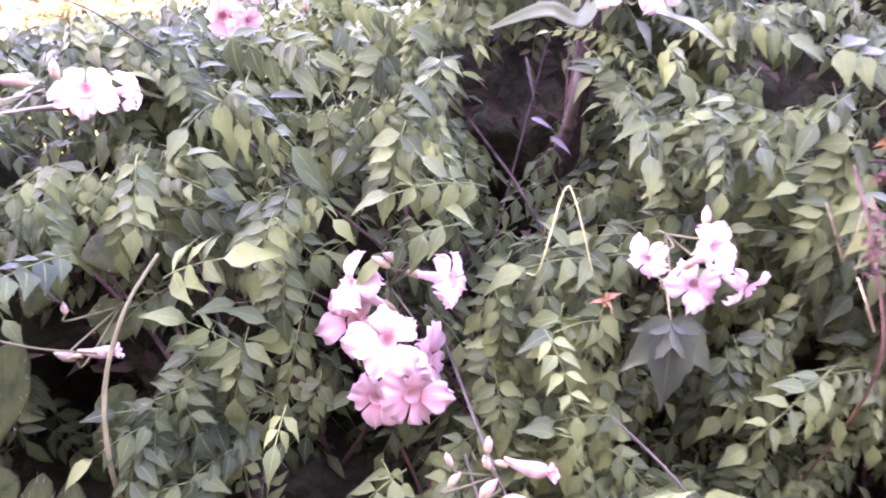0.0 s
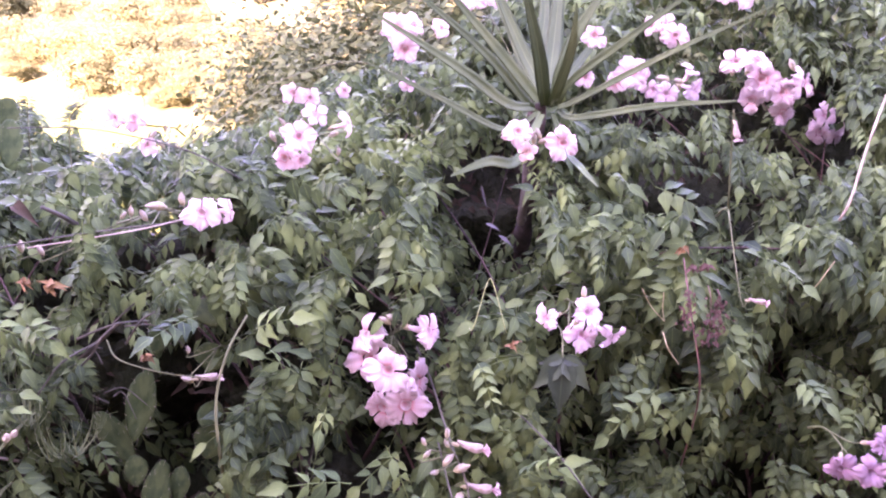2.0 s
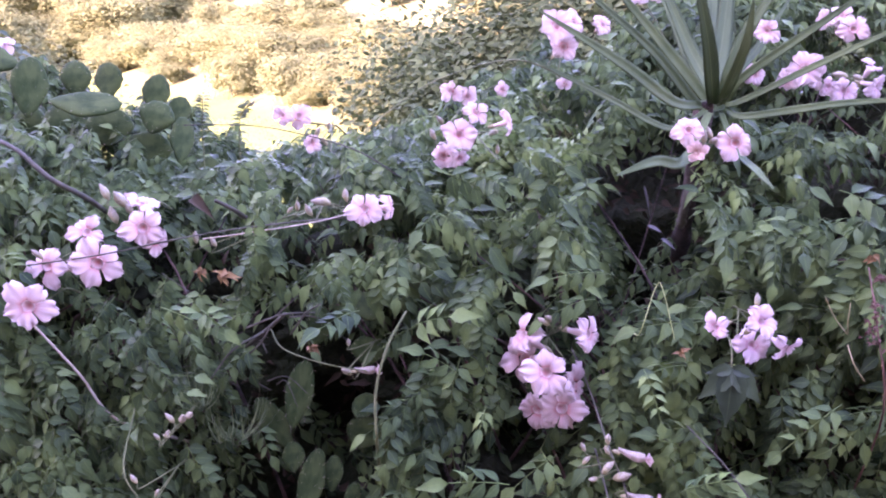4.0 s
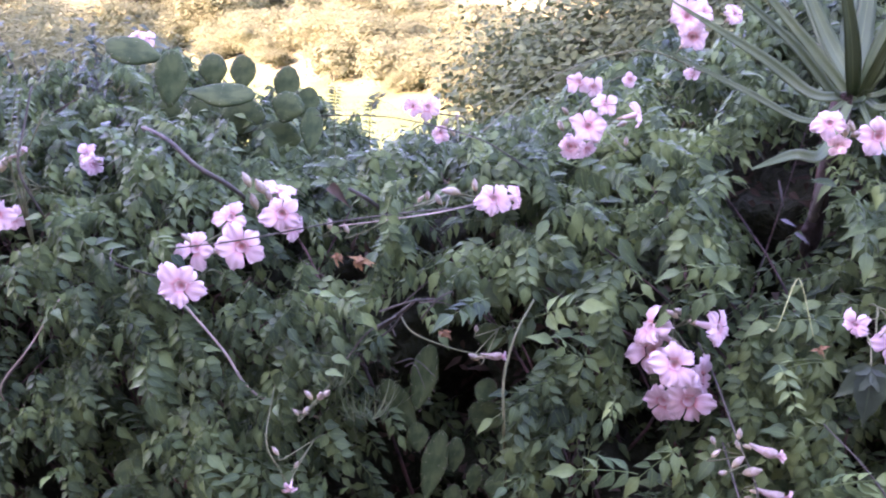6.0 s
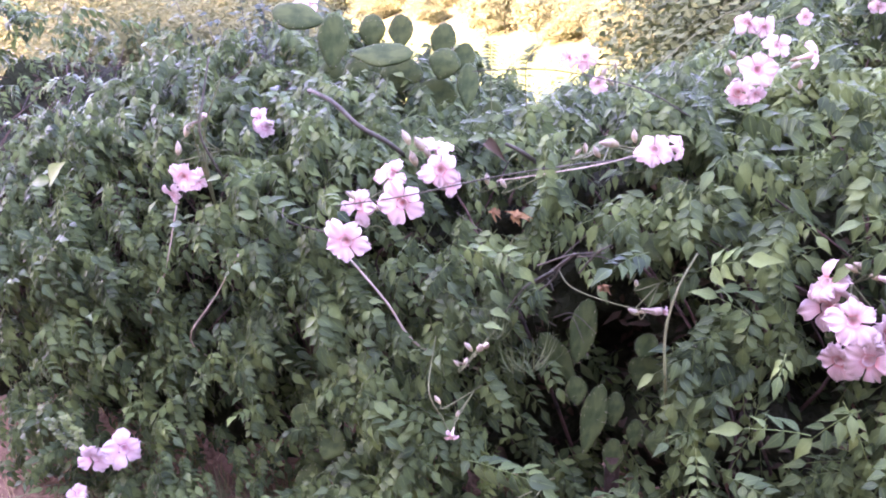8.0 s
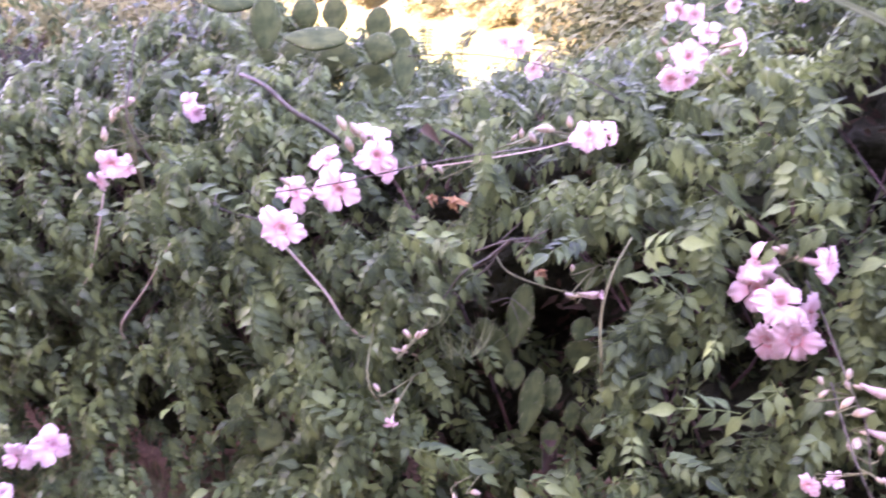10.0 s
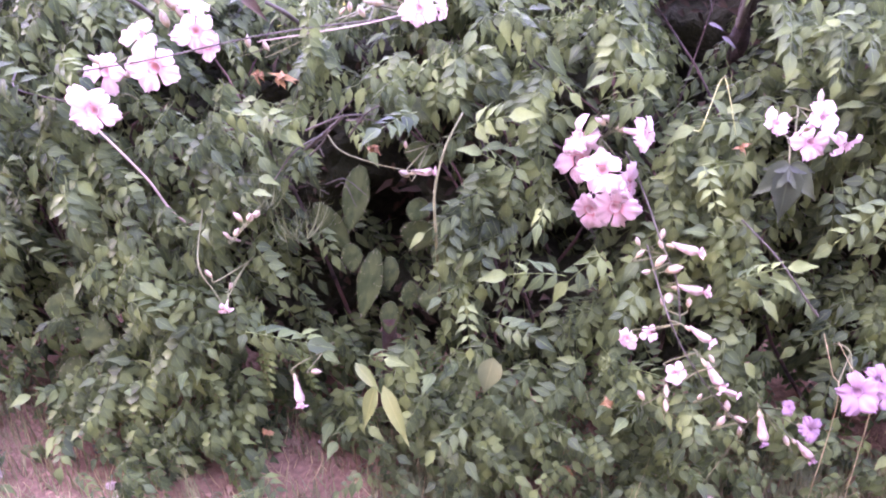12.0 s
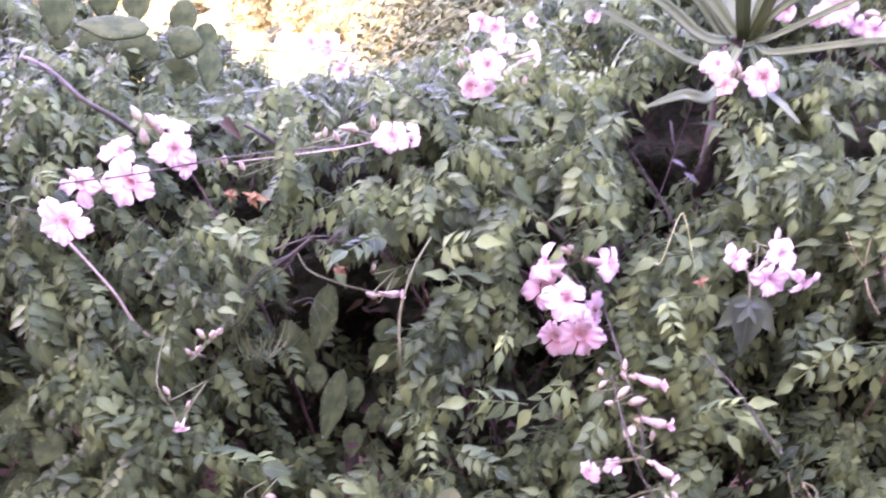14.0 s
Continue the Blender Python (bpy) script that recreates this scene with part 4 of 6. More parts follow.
CALYX_MESH = mesh_of("calyx", *lathe([(0.015, -0.92), (0.055, -0.86), (0.075, -0.76), (0.085, -0.64), (0.06, -0.62)], 8), CALYX)
BUD_FORM = lathe([(0.0, -0.1), (0.13, 0.02), (0.22, 0.2), (0.27, 0.42), (0.24, 0.66), (0.14, 0.88), (0.05, 1.05), (0.0, 1.12)], 10)
BUD_MESHES = [mesh_of("bud", shaped(BUD_FORM[0], 5, 0.12, 0.12 * (k - 1), k), BUD_FORM[1], BUD) for k in range(3)]
BUD_CAP = mesh_of("calyx", *lathe([(0.04, -0.24), (0.16, -0.08), (0.25, 0.12), (0.285, 0.34), (0.26, 0.36)], 8), CALYX)
FLOWER_PARTS = {t: ([petal_mesh("petal", k, m) for k in range(7)], tube_flower_mesh("flower", m), tube_flower_mesh("flower", BLOOM, True)) for t, m in PETALS.items()}


SPOTS = []          # x, y, z, reach: what leaves must not block from the camera


def flower_cluster(label, tint, flowers, buds, tubes, axis=()):
    """Open flowers, buds and closed tube flowers: place, width and facing of each; all on one stalk."""
    petals, open_mesh, shut_mesh = FLOWER_PARTS[tint]
    rng = random.Random(len(label) + 31 * len(flowers) + int(1000 * (flowers + buds + tubes)[0][0]))
    rows = flowers + buds + tubes
    mid = np.mean([r[:3] for r in rows], 0)
    root = mid + np.array((rng.uniform(-0.02, 0.02), 0.16, -0.03))
    cluster = thing("flower_cluster", tuple(root), label=label, category="flowers", group="flower clusters on the hedge")
    fork = (mid + root) / 2 - root + np.array((0, 0.02, 0.01))
    ends = []
    SPOTS.extend((r[0], r[1], r[2], 0.5 * r[3] + 0.018) for r in flowers + tubes)
    SPOTS.extend((r[0], r[1], r[2], 0.5 * r[3] + 0.012) for r in buds)
    for x, y, z, w, *n in flowers:
        m = aligned(np.array((x, y, z)) - root, n, (rng.uniform(-1, 1), rng.uniform(-1, 1), rng.uniform(-1, 1)), w)
        fl = part("flower", open_mesh, cluster, m)
        for k in range(5):
            part("petal", petals[rng.randrange(7)], fl, pose(0, 0, 0, 0, rng.uniform(-34, 20), 72 * k + rng.uniform(-9, 9)) @ Matrix.Scale(rng.uniform(0.84, 1.12), 4))
        part("calyx", CALYX_MESH, fl)
        ends.append((np.array(m @ Vector((0, 0, -0.9))), np.array(m @ Vector((0, 0, -1.3)))))
    for x, y, z, w, *n in buds:
        m = aligned(np.array((x, y, z)) - root - unit(n) * w * 0.4, n, None, 0.85 * w)
        bd = part("bud", BUD_MESHES[len(ends) % 3], cluster, m @ Matrix.Scale(rng.uniform(0.85, 1.15), 4))
        part("calyx", BUD_CAP, bd)
        ends.append((np.array(m @ Vector((0, 0, -0.2))), np.array(m @ Vector((0, 0, -0.8)))))
    for x, y, z, w, *n in tubes:
        m = aligned(np.array((x, y, z)) - root, n, None, w)
        fl = part("flower", shut_mesh, cluster, m, "half-closed tubular bloom")
        part("calyx", CALYX_MESH, fl, pose(0, 0, 0.12))
        for k in range(5):
            part("petal", petals[rng.randrange(5)], fl, pose(0, 0, 0.25, 0, 0, 72 * k + rng.uniform(-12, 12)) @ pose(-0.02, 0, 0, 0, rng.uniform(-85, -30)) @ Matrix.Scale(rng.uniform(0.45, 0.75), 4))
        ends.append((np.array(m @ Vector((0, 0, -0.62))), np.array(m @ Vector((0, 0, -1.0)))))
    v, f = tube([np.zeros(3), fork * 0.6 + np.array((0, 0, 0.005)), fork], 0.0022, 0.0016, 6)
    part("stalk", mesh_of("stalk", v, f, GREENCANE), cluster)
    knots = bent([np.array(q) - root for q in axis]) if axis else [fork]
    for a, b in ends:
        to = min(knots, key=lambda q: float(np.sum((np.array(q) - b) ** 2)))
        v, f = tube([a, b, to], 0.0009, 0.0013, 5)
        part("stalk", mesh_of("stalk", v, f, GREENCANE), cluster)


flower_cluster('dense hanging cluster of pale pink trumpet flowers with red throats', 'pink',
               [(-0.119, 1.210, 0.736, 0.072, -0.72, -0.38, 0.57), (-0.115, 1.230, 0.688, 0.074, -0.51, -0.77, 0.38), (-0.078, 1.155, 0.700, 0.077, 0.12, -0.82, 0.56), (-0.038, 1.220, 0.651, 0.074, 0.80, -0.53, 0.28), (-0.053, 1.190, 0.625, 0.075, 0.34, -0.93, 0.17), (-0.092, 1.220, 0.605, 0.066, -0.32, -0.95, -0.01), (-0.017, 1.200, 0.747, 0.061, 0.80, -0.59, 0.06)],
               [(-0.075, 1.200, 0.770, 0.021, -0.78, -0.37, 0.50), (-0.048, 1.200, 0.779, 0.019, 0.19, 0.21, 0.96), (-0.085, 1.200, 0.766, 0.019, -0.73, -0.17, 0.66)],
               [])
flower_cluster('small cluster of mauve-pink trumpet flowers above a dark lobed leaf', 'mauve',
               [(0.221, 1.140, 0.802, 0.055, 0.26, -0.72, 0.64), (0.222, 1.180, 0.751, 0.058, 0.08, -0.92, 0.39), (0.262, 1.160, 0.757, 0.046, 0.67, -0.67, -0.33), (0.162, 1.140, 0.790, 0.043, -0.64, -0.77, -0.01)],
               [(0.218, 1.160, 0.829, 0.021, -0.01, 0.18, 0.98)],
               [])
flower_cluster('open pink trumpet flowers along a thin dark stem', 'pink',
               [(-0.817, 1.180, 0.836, 0.079, 0.37, -0.93, 0.07), (-0.856, 1.220, 0.878, 0.061, 0.13, -0.78, 0.61), (-0.923, 1.200, 0.822, 0.074, -0.12, -0.92, 0.37)],
               [(-0.938, 1.200, 0.842, 0.020, -0.44, -0.33, 0.84)],
               [])
flower_cluster('stacked pale pink trumpet flowers with pinkish buds', 'pink',
               [(-0.776, 1.260, 0.878, 0.074, 0.37, -0.91, 0.17), (-0.797, 1.300, 0.912, 0.057, 0.23, -0.36, 0.90), (-0.767, 1.280, 0.850, 0.050, 0.69, -0.67, -0.27)],
               [(-0.851, 1.280, 0.936, 0.027, -0.26, -0.11, 0.96), (-0.840, 1.280, 0.895, 0.029, -0.11, -0.31, 0.95), (-0.824, 1.280, 0.922, 0.035, -0.30, -0.67, 0.68), (-0.810, 1.280, 0.909, 0.031, 0.05, -0.56, 0.82)],
               [])
flower_cluster('single wide open pink trumpet flower with red throat', 'pink',
               [(-0.894, 1.100, 0.785, 0.081, 0.27, -0.94, 0.18)],
               [],
               [])
flower_cluster('pink trumpet flower with a second one seen from its side', 'pink',
               [(-0.388, 1.280, 0.918, 0.061, 0.26, -0.89, 0.37), (-0.354, 1.320, 0.913, 0.049, 0.99, -0.10, 0.09)],
               [(-0.425, 1.300, 0.936, 0.019, -0.17, -0.09, 0.98), (-0.468, 1.300, 0.925, 0.030, -0.82, -0.48, 0.30), (-0.510, 1.300, 0.916, 0.018, 0.08, -0.22, 0.97), (-0.491, 1.300, 0.908, 0.020, -0.44, -0.33, 0.84), (-0.523, 1.300, 0.909, 0.016, 0.58, -0.04, 0.81), (-0.700, 1.300, 0.855, 0.023, 0.08, -0.22, 0.97), (-0.669, 1.300, 0.847, 0.019, -0.44, -0.33, 0.84)],
               [])
flower_cluster('closed white-pink bud on a thin stalk', 'pink',
               [],
               [(-0.405, 1.200, 0.662, 0.023, -0.49, -0.56, 0.67), (-0.400, 1.200, 0.714, 0.017, 0.09, -0.35, 0.93)],
               [(-0.368, 1.200, 0.665, 0.040, 0.98, -0.06, 0.16)])
flower_cluster('bright pale pink trumpet flowers on the hedge top', 'pink',
               [(-0.243, 1.380, 1.029, 0.066, 0.26, -0.89, 0.37), (-0.277, 1.420, 0.987, 0.053, -0.05, -0.98, -0.16), (-0.217, 1.400, 1.065, 0.043, 0.41, -0.65, 0.64), (-0.158, 1.380, 1.052, 0.046, 0.89, -0.35, 0.27), (-0.249, 1.420, 0.984, 0.040, 0.46, -0.82, -0.33)],
               [(-0.293, 1.400, 1.028, 0.022, -0.44, -0.33, 0.84), (-0.188, 1.400, 1.032, 0.023, -0.67, -0.74, -0.08), (-0.179, 1.400, 1.003, 0.016, 0.08, -0.22, 0.97)],
               [])
flower_cluster('faded pink trumpet flowers in the upper foliage', 'pink',
               [(-0.277, 1.530, 1.091, 0.043, -0.18, -0.97, 0.15), (-0.255, 1.570, 1.079, 0.043, 0.47, -0.86, -0.18), (-0.187, 1.550, 1.094, 0.028, 0.27, -0.95, -0.18)],
               [(-0.305, 1.550, 1.037, 0.022, -0.44, -0.33, 0.84)],
               [])
flower_cluster('pair of small pink trumpet flowers against the field', 'pink',
               [(-0.576, 1.430, 1.054, 0.040, -0.05, -0.96, 0.27), (-0.558, 1.470, 1.049, 0.054, 0.36, -0.89, 0.28), (-0.529, 1.450, 1.002, 0.039, -0.07, -1.00, 0.04)],
               [(-0.505, 1.450, 1.007, 0.021, -0.44, -0.33, 0.84), (-0.516, 1.450, 1.024, 0.019, 0.58, -0.04, 0.81), (-0.495, 1.450, 1.036, 0.015, 0.08, -0.22, 0.97)],
               [])
flower_cluster('pink trumpet flowers on the far side of the hedge', 'pink',
               [(-0.090, 1.630, 1.206, 0.066, 0.05, -0.92, 0.38), (-0.058, 1.670, 1.213, 0.050, 0.54, -0.63, 0.56), (-0.077, 1.650, 1.168, 0.057, 0.27, -0.96, 0.07), (-0.004, 1.630, 1.209, 0.046, 0.36, -0.86, 0.37), (-0.073, 1.670, 1.097, 0.033, 0.36, -0.89, -0.27)],
               [(-0.116, 1.650, 1.211, 0.020, -0.44, -0.33, 0.84), (-0.094, 1.650, 1.153, 0.017, 0.58, -0.04, 0.81)],
               [])
flower_cluster('pale pink trumpet flower behind the cactus pads', 'pink',
               [(-1.486, 1.880, 1.177, 0.066, 0.09, -0.66, 0.74), (-1.484, 1.920, 1.173, 0.055, 0.51, -0.58, 0.64)],
               [],
               [])
flower_cluster('shaded lilac trumpet flower deep in the leaves', 'mauve',
               [(-1.241, 1.340, 0.960, 0.050, 0.04, -0.88, 0.47), (-1.263, 1.380, 0.933, 0.047, 0.56, -0.81, -0.18)],
               [],
               [])
flower_cluster('pink trumpet flower with buds on an upright cane', 'pink',
               [(-1.353, 1.200, 0.865, 0.073, 0.34, -0.93, 0.13), (-1.357, 1.240, 0.846, 0.056, 0.84, -0.48, -0.26), (-1.412, 1.220, 0.821, 0.044, -0.17, -0.95, -0.26)],
               [(-1.371, 1.220, 0.921, 0.026, 0.13, 0.18, 0.98), (-1.337, 1.220, 0.960, 0.026, 0.38, 0.15, 0.91)],
               [(-1.297, 1.220, 0.982, 0.035, 0.78, 0.35, 0.52)])
flower_cluster('two open mauve-pink trumpet flowers low on the hedge', 'mauve',
               [(-1.557, 0.980, 0.273, 0.077, 0.14, -0.99, 0.03), (-1.507, 1.020, 0.280, 0.088, 0.60, -0.75, 0.30), (-1.679, 1.000, 0.137, 0.048, 0.20, -0.83, 0.52)],
               [],
               [])
flower_cluster('small cream buds in a tight spray', 'pink',
               [],
               [(-0.643, 1.050, 0.636, 0.020, -0.49, -0.11, 0.86), (-0.622, 1.050, 0.635, 0.021, 0.46, -0.54, 0.70), (-0.610, 1.050, 0.641, 0.021, 0.78, -0.36, 0.51), (-0.668, 1.050, 0.602, 0.015, -0.49, -0.11, 0.86), (-0.650, 1.050, 0.607, 0.013, 0.54, 0.08, 0.84)],
               [])
flower_cluster('drooping half-closed pink flower near the ground', 'pink',
               [],
               [(-0.508, 0.970, 0.407, 0.018, 0.89, -0.29, 0.36)],
               [(-0.543, 0.970, 0.357, 0.044, 0.34, -0.57, -0.74)])
flower_cluster('tiny pink bud flowers on a yellow stalk', 'pink',
               [(-0.653, 0.980, 0.503, 0.023, 0.16, -0.92, -0.36)],
               [(-0.684, 1.000, 0.557, 0.018, -0.49, -0.11, 0.86), (-0.647, 1.000, 0.537, 0.014, 0.54, 0.08, 0.84)],
               [])
flower_cluster('long hanging stalk of cream and pink trumpet buds', 'pink',
               [(-0.024, 1.040, 0.471, 0.038, -0.26, -0.94, 0.23), (0.012, 1.080, 0.459, 0.029, 0.47, -0.71, 0.53)],
               [(-0.021, 1.060, 0.631, 0.015, -0.49, -0.11, 0.86), (-0.015, 1.060, 0.611, 0.015, 0.54, 0.08, 0.84), (0.014, 1.060, 0.645, 0.015, 0.03, -0.02, 1.00), (0.012, 1.060, 0.629, 0.017, -0.49, -0.11, 0.86), (0.015, 1.060, 0.601, 0.020, 0.54, 0.08, 0.84), (0.036, 1.060, 0.588, 0.025, 0.78, -0.36, 0.51), (-0.004, 1.060, 0.580, 0.015, -0.77, -0.64, 0.04), (0.033, 1.060, 0.539, 0.026, -0.16, -0.96, 0.24), (0.063, 1.060, 0.534, 0.017, 0.03, -0.02, 1.00), (0.024, 1.060, 0.531, 0.015, -0.49, -0.11, 0.86)],
               [(0.053, 1.060, 0.621, 0.043, 0.98, -0.07, -0.17), (0.068, 1.060, 0.554, 0.042, 0.99, -0.11, -0.04)],
               ((0.052, 1.04, 0.506), (0.042, 1.06, 0.567), (0.02, 1.10, 0.605), (-0.015, 1.24, 0.65)))
flower_cluster('dangling stalk of pink trumpet buds near the ground', 'pink',
               [(0.044, 0.960, 0.472, 0.034, 0.29, -0.92, 0.27)],
               [(0.093, 0.980, 0.490, 0.016, -0.49, -0.11, 0.86), (0.037, 0.980, 0.423, 0.019, 0.12, -0.72, -0.68), (0.039, 0.980, 0.397, 0.019, 0.12, -0.72, -0.68), (0.001, 0.980, 0.413, 0.017, -0.49, -0.11, 0.86), (0.086, 0.980, 0.421, 0.013, 0.54, 0.08, 0.84), (0.126, 0.980, 0.409, 0.018, 0.03, -0.02, 1.00), (0.149, 0.980, 0.385, 0.019, 0.90, -0.42, -0.11), (0.121, 0.980, 0.379, 0.017, 0.54, 0.08, 0.84), (0.150, 0.980, 0.365, 0.017, 0.03, -0.02, 1.00)],
               [(0.077, 0.980, 0.525, 0.037, 0.88, -0.35, -0.32), (0.103, 0.980, 0.456, 0.042, 0.60, -0.55, -0.58), (0.127, 0.980, 0.432, 0.028, 0.96, -0.24, -0.14)],
               ((0.151, 0.97, 0.376), (0.105, 0.98, 0.425), (0.061, 1.0, 0.478), (0.028, 1.03, 0.535), (0.0, 1.15, 0.58)))
flower_cluster('fading lilac trumpet flowers close to the ground', 'shady',
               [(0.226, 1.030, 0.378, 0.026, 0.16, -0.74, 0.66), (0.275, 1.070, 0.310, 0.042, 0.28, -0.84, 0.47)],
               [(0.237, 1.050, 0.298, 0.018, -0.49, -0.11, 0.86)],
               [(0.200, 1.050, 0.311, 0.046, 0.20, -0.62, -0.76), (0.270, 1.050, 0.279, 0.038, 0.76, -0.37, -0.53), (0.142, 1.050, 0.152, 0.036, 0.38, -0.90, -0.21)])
flower_cluster('open lilac-pink trumpet flowers low beside the grass', 'shady',
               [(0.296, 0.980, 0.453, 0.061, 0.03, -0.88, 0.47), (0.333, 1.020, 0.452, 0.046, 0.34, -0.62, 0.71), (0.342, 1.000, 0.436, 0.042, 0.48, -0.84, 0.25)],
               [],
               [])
flower_cluster('two mauve-pink trumpet flowers low in the dark leaves', 'shady',
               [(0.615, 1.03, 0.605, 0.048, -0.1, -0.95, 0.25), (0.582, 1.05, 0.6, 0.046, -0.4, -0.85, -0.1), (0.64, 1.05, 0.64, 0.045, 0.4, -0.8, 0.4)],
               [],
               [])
flower_cluster('two bright pink trumpet flowers under the yucca', 'pink',
               [(0.122, 1.280, 1.054, 0.050, -0.27, -0.84, 0.47), (0.199, 1.320, 1.030, 0.060, 0.14, -0.96, 0.25)],
               [(0.155, 1.300, 1.048, 0.020, -0.52, -0.25, 0.82), (0.163, 1.300, 1.036, 0.018, 0.47, -0.77, 0.43), (0.149, 1.300, 1.041, 0.020, 0.01, -0.27, 0.96)],
               [])
flower_cluster('withered peach-coloured trumpet flower beneath the yucca', 'peach',
               [(0.135, 1.270, 1.023, 0.035, -0.06, -0.98, -0.21)],
               [],
               [])
flower_cluster('heavy cluster of pale pink trumpet flowers high on the hedge', 'pink',
               [(0.606, 1.730, 1.146, 0.065, -0.17, -0.83, 0.53), (0.678, 1.770, 1.108, 0.083, 0.05, -0.97, 0.25), (0.716, 1.750, 1.083, 0.061, 0.26, -0.90, 0.34), (0.749, 1.730, 1.104, 0.072, 0.76, -0.64, 0.06), (0.730, 1.770, 1.035, 0.062, 0.15, -0.99, -0.07), (0.652, 1.750, 1.067, 0.061, -0.28, -0.89, -0.35), (0.651, 1.730, 1.148, 0.053, 0.25, -0.73, 0.64)],
               [(0.730, 1.750, 1.140, 0.028, -0.52, -0.25, 0.82)],
               [])
flower_cluster('small pink trumpet flowers in the upper vine', 'mauve',
               [(0.826, 1.780, 1.033, 0.053, 0.05, -0.97, 0.25), (0.837, 1.820, 0.990, 0.057, -0.40, -0.88, -0.24), (0.862, 1.800, 0.987, 0.054, 0.36, -0.91, -0.20)],
               [],
               [])
flower_cluster('pink trumpet flowers behind the yucca leaves', 'pink',
               [(0.366, 1.630, 1.126, 0.066, -0.15, -0.93, 0.33), (0.398, 1.670, 1.108, 0.050, 0.48, -0.88, 0.01), (0.344, 1.650, 1.105, 0.045, -0.48, -0.88, -0.00)],
               [],
               [])
flower_cluster('pale lilac trumpet flowers and side-facing blooms', 'mauve',
               [(0.447, 1.660, 1.085, 0.054, -0.05, -1.00, 0.04), (0.503, 1.700, 1.126, 0.050, 0.34, -0.33, 0.88), (0.510, 1.680, 1.093, 0.052, 0.59, -0.80, -0.13), (0.419, 1.660, 1.092, 0.036, -0.67, -0.69, 0.28)],
               [(0.444, 1.680, 1.113, 0.025, -0.96, -0.23, 0.15), (0.475, 1.680, 1.108, 0.025, -0.87, -0.48, 0.10)],
               [])
flower_cluster('pink trumpet flower beside the yucca crown', 'pink',
               [(0.284, 1.580, 1.196, 0.049, 0.05, -0.97, 0.25), (0.277, 1.620, 1.118, 0.044, 0.26, -0.97, 0.03)],
               [],
               [])
flower_cluster('pink trumpet flowers on the upper hedge', 'pink',
               [(0.503, 1.830, 1.196, 0.061, 0.15, -0.98, 0.15), (0.489, 1.870, 1.222, 0.050, 0.03, -0.76, 0.65), (0.454, 1.850, 1.215, 0.042, -0.54, -0.78, 0.31)],
               [],
               [])
flower_cluster("pink trumpet flowers at the hedge's highest edge", 'pink',
               [(0.663, 1.880, 1.279, 0.059, 0.15, -0.98, 0.15), (0.633, 1.920, 1.284, 0.045, -0.41, -0.89, 0.22)],
               [],
               [])
flower_cluster('pink trumpet flowers behind the yucca', 'pink',
               [(0.057, 1.730, 1.272, 0.064, -0.15, -0.96, 0.24), (0.109, 1.770, 1.274, 0.052, 0.36, -0.90, 0.24), (0.174, 1.750, 1.130, 0.043, 0.04, -0.89, 0.45)],
               [],
               [])
flower_cluster('single small pink bud in the dark foliage', 'pink',
               [],
               [],
               [(0.499, 1.200, 0.801, 0.028, 0.95, -0.30, -0.02), (0.437, 1.200, 1.063, 0.028, 0.13, -0.43, -0.89)])


# ---- cacti ----
CACTUS_A = [(-1.380, 1.720, 1.147, 0.080, 0.143, -0.95, -0.22, 0.23, 0.32, -0.70, 0.64),
    (-1.272, 1.700, 1.083, 0.081, 0.133, -0.03, 0.29, 0.96, 0.56, -0.79, 0.26),
    (-1.180, 1.740, 1.100, 0.071, 0.082, -0.06, 0.27, 0.96, 0.27, -0.92, 0.28),
    (-1.099, 1.740, 1.096, 0.067, 0.081, 0.05, 0.28, 0.96, 0.07, -0.96, 0.28),
    (-1.112, 1.660, 1.051, 0.071, 0.154, 0.97, 0.25, -0.04, 0.20, -0.66, 0.73),
    (-0.998, 1.760, 1.066, 0.065, 0.086, 0.11, 0.32, 0.94, 0.27, -0.92, 0.28),
    (-0.970, 1.700, 1.019, 0.081, 0.074, 0.25, 0.44, 0.86, 0.26, -0.89, 0.37),
    (-0.903, 1.680, 0.971, 0.057, 0.101, 0.05, 0.40, 0.92, 0.79, -0.57, 0.21),
    (-1.013, 1.720, 0.940, 0.113, 0.086, -0.06, 0.27, 0.96, 0.27, -0.92, 0.28),
    (-1.110, 1.740, 0.989, 0.110, 0.088, -0.08, 0.36, 0.93, 0.26, -0.89, 0.37),
    (-1.219, 1.740, 0.991, 0.111, 0.111, -0.06, 0.27, 0.96, 0.27, -0.92, 0.28),
    (-0.863, 1.720, 0.893, 0.053, 0.069, 0.11, 0.32, 0.94, 0.27, -0.92, 0.28),
    (-0.954, 1.780, 1.024, 0.054, 0.068, -0.06, 0.27, 0.96, 0.53, -0.80, 0.26),
    (-1.344, 1.780, 0.971, 0.101, 0.115, -0.06, 0.27, 0.96, 0.27, -0.92, 0.28),
    (-1.084, 1.780, 0.840, 0.128, 0.128, -0.06, 0.27, 0.96, 0.27, -0.92, 0.28),
    (-0.947, 1.780, 0.816, 0.098, 0.112, -0.06, 0.27, 0.96, 0.27, -0.92, 0.28)]
